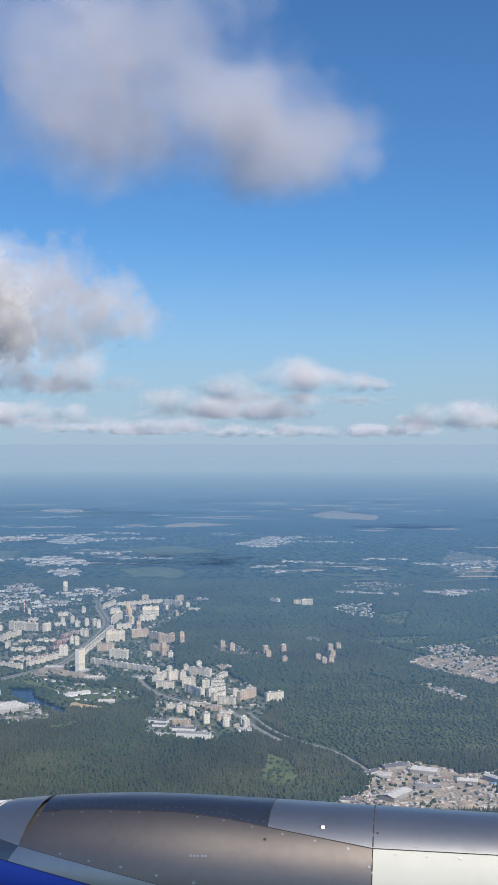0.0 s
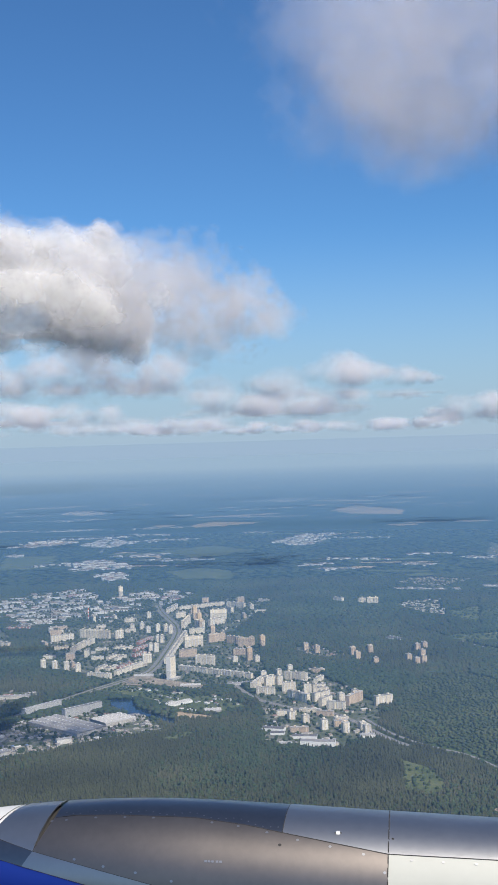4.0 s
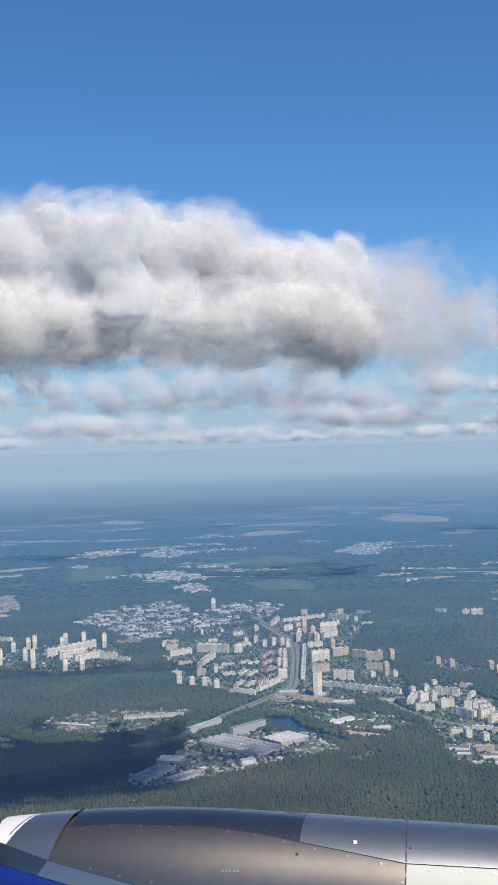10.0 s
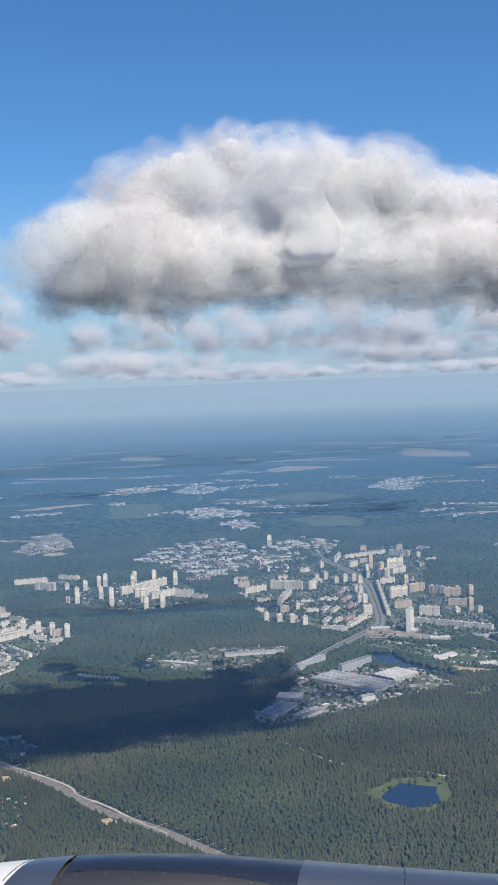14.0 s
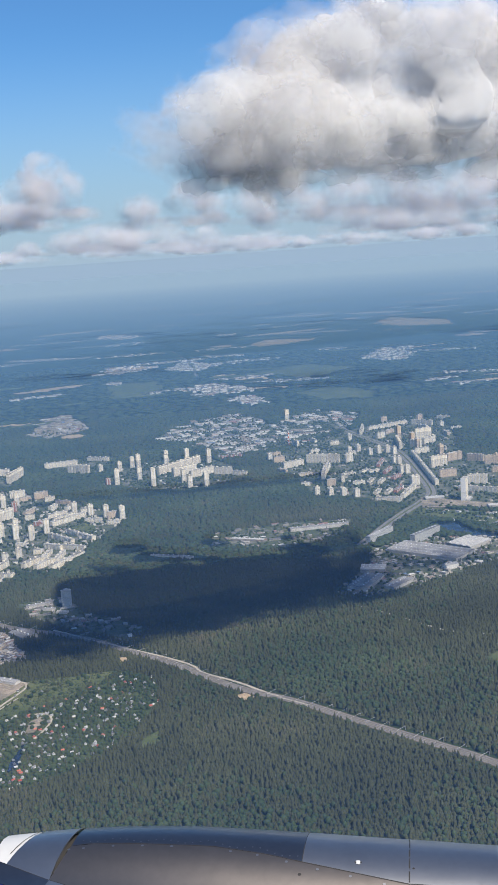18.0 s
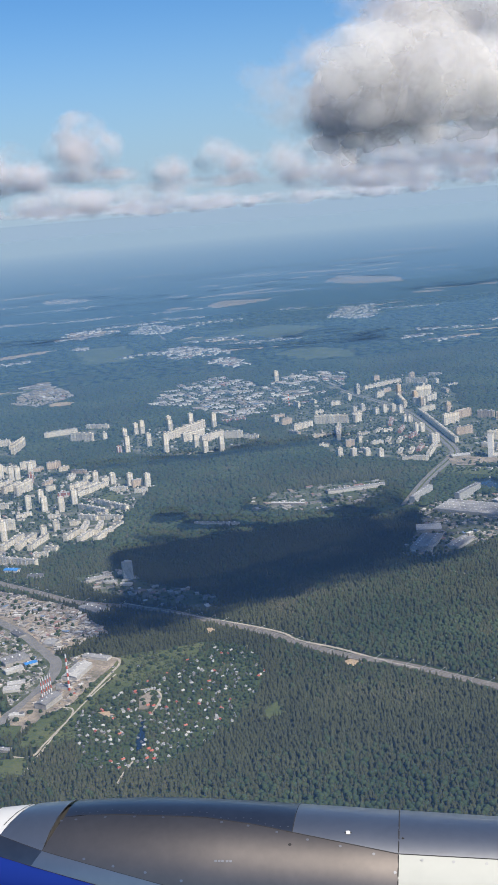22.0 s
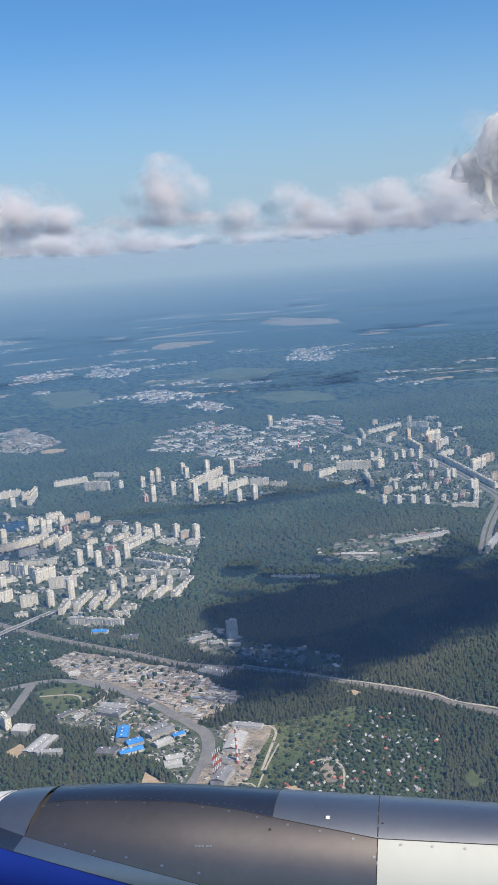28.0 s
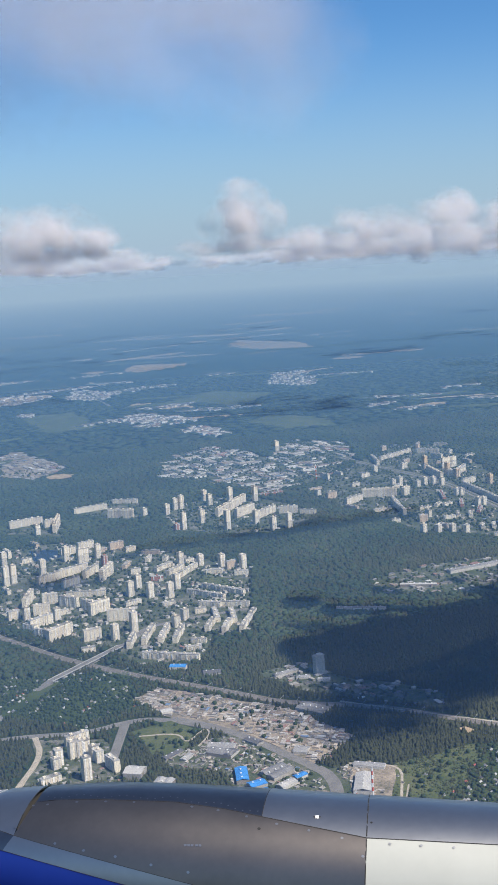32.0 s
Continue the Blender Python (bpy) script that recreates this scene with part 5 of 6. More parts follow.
rows_of([(-102.2, 407.8, 2.2, 14, 3.3, 2.2, 0), (-97.8, 405.5, 2.2, 14, 3.2, 2.2, 0), (-93.5, 403.7, 2.2, 14, 3.2, 2.2, 0), (-89.3, 401.8, 2.2, 14, 2.9, 2.2, 0), (-111.9, 482.9, 2.2, 14, 2.6, 2.2, 0), (-107.3, 481.5, 2.2, 14, 1.8, 2.2, 0), (-28.3, 533.6, 2.2, 14, 2.3, 2.2, 0), (-35.5, 411, 2.2, 14, 1.6, 2.2, 0), (-53.3, 507.9, 2.2, 14, 5.9, 2.2, 2), (-50.8, 491.4, 2.2, 14, 5.2, 2.2, 2), (-49.8, 485.1, 2.2, 14, 3.6, 2.2, 2), (-44.6, 466.5, 2.2, 14, 4, 2.2, 2)], "along the wide avenue", "avenue blocks")
rows_of([(-65.6, 388.5, 6.3, 3, 0.8, 3, 3), (-49.4, 370.2, 6.4, 2, 1.1, 2.5, 3), (-41.7, 338.1, 4.9, 4, 0.6, 3.5, 3), (-81.4, 325.0, 22, -44, 0.9, 10.5, 3), (-69.5, 329.8, 10, 40, 1.0, 8.5, 3), (-103.6, 301.0, 11.5, 58, 0.9, 5.5, 3), (-96.0, 297.5, 9, 45, 0.8, 3.6, 3), (-99.6, 312.6, 6.5, -15, 0.9, 5, 3), (-79.4, 340.2, 13.2, 44, 2.5, 1.6, 3), (-91.9, 345, 14, 51, 2, 1.6, 3), (-80, 308.2, 3.9, 24, 1.2, 2, 3), (-52.4, 348.4, 9.2, 40, 0.6, 3, 6), (-34, 373, 9, 20, 0.6, 2, 3)], "grey works hall in the lakeside industrial estate", "works halls")
rows_of([(-28.1, 370, 12, 72, 2.1, 1.3, 0), (-24.1, 370.9, 4.2, 32, 2.8, 1.3, 0), (-25.9, 358.1, 5.6, -13, 2.2, 1.3, 0), (-21.2, 371, 2.5, 24, 2.8, 1.3, 0), (-15.7, 377.7, 7.8, -26, 2.5, 1.3, 0), (-18.7, 361.4, 4.3, 6, 2.9, 1.3, 0), (-16.3, 348.7, 8.7, -51, 2.4, 1.3, 0), (-13.1, 358.2, 2.9, -2, 2.7, 1.3, 0), (-9.5, 359.2, 4.3, 6, 2.4, 1.3, 0), (-9.7, 348.4, 6.6, 41, 2.6, 1.3, 0), (-8.8, 342.7, 5.7, 53, 2.1, 1.3, 0), (-6.3, 336.4, 5.4, -21, 2.2, 1.3, 0), (7.8, 339.8, 5.9, 28, 2.7, 1.3, 0)], "above the east road", "east hill blocks")
rows_of([(-20.7, 331, 5.5, 0, 1.4, 1.3, 0), (-14, 333.7, 6.1, -17, 0.8, 1.3, 0), (23.1, 539.9, 3.5, 2, 2.9, 1.3, 0), (27.6, 536.9, 5.3, -6, 3.4, 1.3, 0), (12.6, 547.6, 5.5, -42, 2.1, 1.3, 0), (-0.4, 343.4, 8.5, 55, 2.7, 1.3, 2), (-3.9, 346.4, 2.2, 14, 2.3, 2.2, 0), (0.4, 349.6, 2.2, 14, 2.6, 2.2, 0), (-26.2, 381.6, 2.2, 14, 2.2, 2.2, 0), (-21, 386.9, 2.2, 14, 1.6, 2.2, 0), (-17, 394.5, 2.2, 14, 1.5, 2.2, 0), (-15.9, 321.5, 2.2, 14, 2.1, 2.2, 0), (-11.4, 313.8, 2.2, 14, 2.9, 2.2, 0)], "above the east road", "east hill blocks")
rows_of([(-6, 309.9, 2.2, 14, 2.8, 2.2, 0), (-19.6, 326.3, 2.2, 14, 2.1, 2.2, 0), (-1.2, 312.8, 2.2, 14, 2, 2.2, 0), (-0.5, 308.7, 2.2, 14, 2.3, 2.2, 0), (-27.8, 410.2, 2.2, 14, 2, 2.2, 0), (-25.3, 436.6, 2.2, 14, 4.5, 2.2, 2), (-29.2, 441.2, 2.2, 14, 3.3, 2.2, 2), (-30.4, 412.8, 2.2, 14, 4.4, 2.2, 2), (-9.6, 429.1, 2.2, 14, 2.4, 2.2, 2), (-5.9, 421.8, 2.2, 14, 2.8, 2.2, 2), (6.2, 413.7, 2.2, 14, 3.5, 2.2, 2), (7.1, 406.4, 2.2, 14, 3.1, 2.2, 2), (12.8, 417.8, 2.2, 14, 3, 2.2, 2)], "above the east road", "east hill blocks")
rows_of([(12.6, 399.3, 2.2, 14, 2.1, 2.2, 2), (24.5, 403.6, 2.2, 14, 2.3, 2.2, 2), (30, 419.9, 2.2, 14, 2.8, 2.2, 2), (33.2, 424, 2.2, 14, 2.4, 2.2, 2), (29.9, 407.9, 2.2, 14, 2.7, 2.2, 2), (26.1, 395.7, 2.2, 14, 2.6, 2.2, 2), (28.6, 396.9, 2.2, 14, 2.8, 2.2, 2)], "above the east road", "east hill blocks")
rows_of([(-24.8, 314.2, 6, -18, 0.9, 2.5, 6), (-23.9, 310.4, 3.6, -11, 0.6, 2, 6), (-17, 305.6, 6.3, -8, 0.8, 2.2, 6), (-14.1, 297.9, 8.8, -11, 1.4, 2.5, 6), (-22.3, 299.8, 3.2, -11, 0.6, 2, 6), (-1, 303.8, 3.9, 4, 1, 2.5, 6), (25.4, 444.6, 6.1, -38, 0.8, 3, 6)], "low white-walled hall at the forest edge", "works halls")
rows_of([(34.3, 270.5, 6.3, 24, 0.7, 3, 3), (41.2, 266.5, 6.2, -24, 0.9, 3.5, 3), (31.4, 263.8, 3.1, -15, 0.5, 3, 3), (32.2, 247.7, 7.6, 50, 1.1, 3.5, 3), (39.6, 253.6, 5, -9, 0.9, 3, 3), (49.5, 258.6, 4.6, -14, 0.7, 2.5, 3), (55.5, 259.3, 4.7, -55, 1.2, 2, 3), (21.4, 245.7, 3.2, -13, 0.5, 2.5, 3), (28.3, 266, 4.7, 46, 0.5, 2, 3)], "low grey hall in the roadside estate", "works halls")
brick_hall = shed(-227.4, 260.2, 7.6, 55, 0.9, 3.6, 3, "long hall with a grey-brown metal roof", "works halls")
rows_of([(-230.3, 268.1, 3.6, -31, 1.4, 3.5, 3), (-226, 256.1, 4.6, -17, 1, 1.6, 3), (-221.5, 274.1, 4.9, 30, 0.4, 1.5, 3), (-219.2, 271.7, 3, 45, 0.4, 1.5, 3), (-212.4, 270.6, 5.4, -42, 0.7, 3, 3), (-211.5, 273.7, 5.6, -30, 0.5, 2.5, 3), (-210.9, 269.4, 3, 44, 0.7, 2, 3), (-205.1, 257.8, 5.4, 25, 0.8, 4.2, 3), (-205.0, 252.4, 3.8, 25, 0.7, 1.9, 3), (-204.7, 242.7, 3.2, -6, 0.6, 2.2, 3)], "grey flat-roofed works hall in a dusty yard", "works halls")
rows_of([(-204, 245.4, 3.5, 1, 0.5, 2, 3), (-215.5, 252.9, 3.8, -30, 0.5, 3, 3), (-188.3, 283.2, 6.7, -53, 0.7, 4, 3), (-192.1, 246.6, 7.2, 64, 0.9, 3.4, 3), (-197.4, 234.0, 5.4, 57, 1.1, 2.6, 3), (-188.1, 253.4, 6.0, -34, 0.6, 1.8, 3), (-217.7, 296, 2.6, 6, 0.5, 2, 3), (-197.5, 265.3, 2.8, -35, 0.5, 3, 3), (-205, 273.2, 3.9, -61, 0.5, 2, 3), (-202.6, 313.2, 4.2, -13, 0.8, 2.6, 3), (-187.2, 305.3, 6, 15, 0.8, 1.6, 3), (-184.1, 301.4, 3.3, -12, 0.6, 1.6, 3), (-180.3, 297.8, 2.8, -25, 0.7, 1.4, 3)], "grey flat-roofed works hall in a dusty yard", "works halls")
rows_of([(-107.6, 361.7, 18.2, 5, 1.1, 2, 3), (-130, 353.6, 10.4, -27, 0.9, 1.5, 3), (-152.9, 341.2, 13.4, -26, 1, 1.2, 3), (-214, 232.6, 9.5, -29, 0.7, 3, 3), (-214.6, 228.3, 5.9, -26, 0.4, 1.6, 3), (-217.9, 223.6, 8.1, -41, 0.5, 1.6, 3), (-206.6, 217.8, 7.3, -26, 0.4, 1.2, 3), (-219.2, 231.8, 3.7, -36, 0.5, 3, 3), (-194.6, 240.2, 3, -33, 0.7, 1.2, 3), (-203.1, 230.3, 2.8, -9, 0.5, 1.2, 3)], "grey flat-roofed works hall in a dusty yard", "works halls")
rows_of([(-211.7, 259.0, 5.4, 78, 0.9, 2.4, 4), (-210.1, 254.6, 3.2, 10, 0.7, 2.4, 4), (-211.2, 251.2, 4.6, 10, 0.6, 2.0, 4), (-201.6, 254.6, 2.6, 20, 0.6, 1.5, 4), (-209, 320.2, 3.9, -26, 1, 2.2, 4)], "works hall with a bright blue metal roof", "works halls")



def fill_blocks(spot, count, seed, label, group):
    """Lower blocks in the gaps of a quarter, each parallel to its neighbour."""
    rng = random.Random(seed)
    poly, made = SPOT[spot], 0
    xs, ys = [p[0] for p in poly], [p[1] for p in poly]
    for _ in range(count * 40):
        if made >= count:
            break
        x, y = rng.uniform(min(xs), max(xs)), rng.uniform(min(ys), max(ys))
        length = rng.uniform(3.0, 6.5)
        if not inside(np.array([x]), np.array([y]), poly)[0] or on_road(x, y) or not clear_of(np.array([[x, y]]), ("water",), False, False)[0]:
            continue
        near = min((math.hypot(x - f[0], y - f[1]) - f[2], f[4]) for f in FOOT)
        if near[0] < length * 0.5 + 0.4:
            continue
        rows_of([(x, y, length, math.degrees(near[1]) + rng.choice((0, 0, 90)), rng.choice((1.4, 1.4, 1.7, 2.5)), rng.uniform(1.1, 1.4), rng.choice((0, 0, 2)))], label, group)
        made += 1




# ---- woods ----
def scatter(x0, x1, y0, y1, gap, seed):
    rng = np.random.default_rng(seed)
    nx, ny = int((x1 - x0) / gap), int((y1 - y0) / gap)
    gx, gy = np.meshgrid(x0 + (np.arange(nx) + 0.5) * gap, y0 + (np.arange(ny) + 0.5) * gap)
    return np.stack([gx.ravel(), gy.ravel()], 1) + rng.uniform(-0.5, 0.5, (nx * ny, 2)) * gap, rng


def on_road(x, y):
    """Whether a point lies on a road or its verge."""
    c = np.array((x, y))
    for line, w in ROADS:
        a, d = line[:-1], line[1:] - line[:-1]
        f = np.clip(((c - a) * d).sum(1) / np.maximum((d * d).sum(1), 1e-6), 0, 1)
        if np.hypot(*(c - a - f[:, None] * d).T).min() <= w:
            return True
    return False


def clear_of(p, kinds, roads=True, feet=True):
    keep = np.ones(len(p), bool)
    for k in kinds:
        for poly in ZONES.get(k, []):
            keep &= ~inside(p[:, 0], p[:, 1], poly)
    if roads:
        for line, w in ROADS:
            for a, b in zip(line, line[1:]):
                lo, hi = np.minimum(a, b) - w, np.maximum(a, b) + w
                near = np.nonzero((p[:, 0] > lo[0]) & (p[:, 0] < hi[0]) & (p[:, 1] > lo[1]) & (p[:, 1] < hi[1]))[0]
                if len(near):
                    d = b - a
                    f = np.clip(((p[near] - a) @ d) / max(d @ d, 1e-6), 0, 1)
                    keep[near] &= np.hypot(*(p[near] - a - f[:, None] * d).T) > w
    if feet:
        order = np.argsort(p[:, 0])
        xs = p[order, 0]
        for x, y, ra, rb, ang in FOOT:
            far = math.hypot(ra, rb)
            near = order[np.searchsorted(xs, x - far):np.searchsorted(xs, x + far)]
            dx, dy = p[near, 0] - x, p[near, 1] - y
            u, v = dx * math.cos(ang) + dy * math.sin(ang), dy * math.cos(ang) - dx * math.sin(ang)
            keep[near] &= ~((np.abs(u) < ra) & (np.abs(v) < rb))
    return keep


def cone_trees(p, h, r, rng, sides=5):
    """Spruces: a spike of two tiers each."""
    n = len(p)
    a = np.arange(sides) * 2 * math.pi / sides
    turn = rng.uniform(0, 6.28, n)
    verts = np.zeros((n, 2 * sides + 2, 3))
    for tier, (z0, z1, w) in enumerate(((0.08, 0.68, 1.0), (0.42, 1.0, 0.62))):
        o = tier * (sides + 1)
        ring = rng.uniform(0.75, 1.2, (n, sides)) * w
        verts[:, o:o + sides, 0] = p[:, :1] + np.cos(a + turn[:, None]) * r[:, None] * ring
        verts[:, o:o + sides, 1] = p[:, 1:] + np.sin(a + turn[:, None]) * r[:, None] * ring
        verts[:, o:o + sides, 2] = h[:, None] * z0
        verts[:, o + sides] = np.column_stack([p, h * z1])
    t = np.array([(o + i, o + (i + 1) % sides, o + sides) for o in (0, sides + 1) for i in range(sides)])
    return verts.reshape(-1, 3), (t[None] + (np.arange(n) * (2 * sides + 2))[:, None, None]).reshape(-1, 3)


def round_trees(p, h, r, rng, sides=6):
    """Broad-leaved crowns: lumpy, uneven, wider above the middle."""
    n = len(p)
    a = np.arange(sides) * 2 * math.pi / sides
    turn = rng.uniform(0, 6.28, n)
    verts = np.zeros((n, 2 * sides + 1, 3))
    for k, (z, w) in enumerate(((0.12, 0.75), (0.6, 1.0))):
        ring = rng.uniform(0.7, 1.25, (n, sides)) * w
        verts[:, k * sides:(k + 1) * sides, 0] = p[:, :1] + np.cos(a + turn[:, None] + 0.4 * k) * r[:, None] * ring
        verts[:, k * sides:(k + 1) * sides, 1] = p[:, 1:] + np.sin(a + turn[:, None] + 0.4 * k) * r[:, None] * ring
        verts[:, k * sides:(k + 1) * sides, 2] = h[:, None] * (z + rng.uniform(-0.1, 0.1, (n, sides)))
    verts[:, 2 * sides] = np.column_stack([p + rng.uniform(-0.2, 0.2, (n, 2)) * r[:, None], h])
    t = []
    for i in range(sides):
        j = (i + 1) % sides
        t += [(i, j, sides + j), (i, sides + j, sides + i), (sides + i, sides + j, 2 * sides)]
    t = np.array(t)
    return verts.reshape(-1, 3), (t[None] + (np.arange(n) * (2 * sides + 1))[:, None, None]).reshape(-1, 3)


def wood(name, p, rng, tall, wide, conifers, label, leaf="leaves"):
    """A stand of mixed trees as two sheets of crowns."""
    stand = np.array([noise.noise(Vector((x * 0.02, y * 0.02, 7))) for x, y in p]) * 0.8 + conifers
    pick = rng.uniform(0, 1, len(p)) < stand
    for k, make, mt in ((pick, cone_trees, "conifer"), (~pick, round_trees, leaf)):
        q = p[k]
        if len(q) == 0:
            continue
        h = tall * rng.uniform(0.55 if wide < 1 else 0.78, 1.15 if wide < 1 else 1.08, len(q)) * (1.0 if make is cone_trees else 0.8)
        v, t = make(q, h, wide * rng.uniform(0.7, 1.2, len(q)) * (0.75 if make is cone_trees else (0.9 if wide < 1 else 1.1)), rng)
        tagged(new(name, tri_mesh(name, v, t, MAT[mt], True)), label + (" of dark spruces" if make is cone_trees else " of leafy trees"), "trees", kind="stuff")




fill_blocks("west", 18, 90, "beside the railway town streets", "west town blocks")
fill_blocks("street", 20, 91, "along the wide avenue", "avenue blocks")
fill_blocks("east", 8, 92, "above the east road", "east hill blocks")
fill_blocks("newsite", 3, 93, "on a building site", "new towers")

# ---- small houses, yards and single landmarks ----
def house_proto(wall, roof, w, d, h):
    base = new("garden_house")
    part("wall", boxes_mesh("wall", [(-w / 2, -d / 2, 0, w / 2, d / 2, h)], MAT[wall]), base)
    a, b, r = w / 2 + 0.04, d / 2 + 0.05, h + 0.38 * d
    v = [(-a, -b, h - 0.03), (a, -b, h - 0.03), (a, b, h - 0.03), (-a, b, h - 0.03), (-a, 0, r), (a, 0, r)]
    part("roof", mesh_of("roof", v, [(0, 1, 5, 4), (2, 3, 4, 5), (0, 4, 3), (1, 2, 5), (3, 2, 1, 0)], [MAT[roof]]), base)
    part("chimney", boxes_mesh("chimney", [(w * 0.2, -0.03, h, w * 0.2 + 0.06, 0.03, r + 0.1)], MAT["concrete"]), base)
    return base


def houses(spot, count, seed, group):
    """Garden houses strewn over a plot of gardens."""
    rng = random.Random(seed)
    poly = SPOT[spot]
    xs, ys = [p[0] for p in poly], [p[1] for p in poly]
    kinds = []
    for wall, roof, text in (("house_wall", "shed_roof", "grey"), ("house_wall", "red_roof", "red"), ("white_paint", "shed_roof", "pale grey"), ("house_wall", "shed_roof", "weathered")):
        ob = house_proto(wall, roof, rng.uniform(0.42, 0.62), rng.uniform(0.36, 0.48), rng.uniform(0.24, 0.32))
        tagged(ob, f"small wooden garden house with a {text} pitched roof among trees", "house", group)
        kinds.append(ob)
    made, tries = 0, 0
    while made < count and tries < count * 20:
        tries += 1
        x, y = rng.uniform(min(xs), max(xs)), rng.uniform(min(ys), max(ys))
        if not inside(np.array([x]), np.array([y]), poly)[0]:
            continue
        if any(abs(x - f[0]) < f[2] and abs(y - f[1]) < f[2] for f in FOOT):
            continue
        kind = kinds[rng.choice((0, 0, 0, 2, 2, 3, 3, 1))]
        m = pose(x, y, 0, 0, 0, rng.choice((20, 110)) + rng.uniform(-8, 8))
        if made < 4:
            kind, ob = kinds[made], kinds[made]
            ob.matrix_world = m
        else:
            copy_thing(kind, m)
        FOOT.append((x, y, 0.42, 0.36, 0.0))
        made += 1


def clutter(spot, count, seed, size=(0.5, 2.0), tall=(0.2, 0.6), ang=20, name="yard_sheds", mats=("mixed_roofs", "shed_wall"), label="small sheds, garages and containers crowding a dusty yard"):
    """Boxes too many to count, each a low body under a lid that overhangs."""
    rng = random.Random(seed)
    poly = SPOT[spot]
    xs, ys = [p[0] for p in poly], [p[1] for p in poly]
    parts = {k: ([], []) for k in mats}
    made = 0
    for _ in range(count * 12):
        if made >= count:
            break
        x, y = rng.uniform(min(xs), max(xs)), rng.uniform(min(ys), max(ys))
        if not inside(np.array([x]), np.array([y]), poly)[0]:
            continue
        if any(math.hypot(x - f[0], y - f[1]) < f[3] + 0.4 for f in FOOT[:400]):
            continue
        if on_road(x, y):
            continue
        made += 1
        w, d, h = rng.uniform(*size), rng.uniform(size[0], size[0] + (size[1] - size[0]) * (0.45 if size[1] < 8 else 0.2)), rng.uniform(*tall)
        q = radians(ang + rng.choice((0, 90)) + rng.gauss(0, 4))
        for k, (g, z0, z1) in zip(mats[::-1], ((1.0, 0.0, h), (1.04, h, h + 0.06))):
            v, f = box_data(-w / 2 * g, -d / 2 * g, z0, w / 2 * g, d / 2 * g, z1)
            o = len(parts[k][0])
            parts[k][0].extend((x + a * math.cos(q) - b * math.sin(q), y + a * math.sin(q) + b * math.cos(q), c) for a, b, c in v)
            parts[k][1].extend(tuple(i + o for i in face) for face in f)
    for k, (v, f) in parts.items():
        tagged(new(name, mesh_of(name, v, f, [MAT[k]])), label, "sheds", kind="stuff")


def tube_mesh(name, rings, mt, sides=14):
    """A round shaft through rings of (z, radius), closed above."""
    v, f = [], []
    for z, r in rings:
        v += [(r * math.cos(2 * math.pi * i / sides), r * math.sin(2 * math.pi * i / sides), z) for i in range(sides)]
    for k in range(len(rings) - 1):
        f += [(k * sides + i, k * sides + (i + 1) % sides, (k + 1) * sides + (i + 1) % sides, (k + 1) * sides + i) for i in range(sides)]
    f.append(tuple(range((len(rings) - 1) * sides, len(rings) * sides)))
    return mesh_of(name, v, f, [mt])


def striped_chimney(x, y, h, r, label):
    base = tagged(new("striped_chimney"), label, "chimney", "striped chimneys")
    base.matrix_world = pose(x, y, 0)
    k = max(5, int(h / 0.7))
    for i in range(k):
        z0, z1 = h * i / k, h * (i + 1) / k
        r0, r1 = r * (1 - 0.4 * z0 / h), r * (1 - 0.4 * z1 / h)
        part("band", tube_mesh("band", [(z0, r0), (z1, r1)], MAT["red_paint" if i % 2 == 0 else "white_paint"]), base)
    part("rim", tube_mesh("rim", [(h - 0.08, r * 0.7), (h + 0.04, r * 0.7)], MAT["concrete"]), base)


striped_chimney(-193.6, 238.8, 7.5, 0.22, "tall red and white striped chimney of the boiler plant")
for i in range(5):
    striped_chimney(-198.6 + 0.42 * i, 236.0 + 0.5 * i, 4.4, 0.12, "short red and white striped chimney of the boiler plant")
striped_chimney(-100.6, 515.4, 6.2, 0.3, "red and white striped chimney in the far industrial estate")
striped_chimney(25.8, 243.0, 4.9, 0.16, "red and white striped chimney in the roadside estate")

hotel = tagged(new("hotel_tower"), "tall white slab tower at the head of the avenue", "tower")
hotel.matrix_world = pose(-56.3, 384.3, 0, 0, 0, 62)
part("wall", boxes_mesh("wall", [(-1.5, -0.75, 0, 1.5, 0.75, 7.4)], MAT["white_wall"]), hotel)
part("fin", boxes_mesh("fin", [(-1.62, -0.8, 0, -1.5, 0.8, 7.6)], MAT["white_paint"]), hotel)
part("fin", boxes_mesh("fin", [(1.5, -0.8, 0, 1.62, 0.8, 7.6)], MAT["white_paint"]), hotel)
part("podium", boxes_mesh("podium", [(-2.6, -2.0, 0, 2.6, -0.8, 0.7)], MAT["concrete"]), hotel)
part("roof", boxes_mesh("roof", [(-1.5, -0.75, 7.4, 1.5, 0.75, 7.5)], MAT["roof"]), hotel)
FOOT.append((-56.3, 384.3, 3.2, 2.4, radians(62)))

office = tagged(new("office_tower"), "grey office tower standing in the cloud's shadow", "tower")
office.matrix_world = pose(-179.6, 302.8, 0, 0, 0, 15)
part("wall", boxes_mesh("wall", [(-1.2, -0.7, 0, 1.2, 0.7, 4.5)], MAT["office_wall"]), office)
part("roof", boxes_mesh("roof", [(-1.25, -0.75, 4.5, 1.25, 0.75, 4.62)], MAT["roof"]), office)
part("lift_house", boxes_mesh("lift_house", [(-0.5, -0.3, 4.62, 0.5, 0.3, 4.95)], MAT["concrete"]), office)
part("podium", boxes_mesh("podium", [(-2.0, -1.5, 0, 1.6, -0.72, 0.5)], MAT["concrete"]), office)
FOOT.append((-179.6, 302.8, 2.2, 1.8, 0.2))

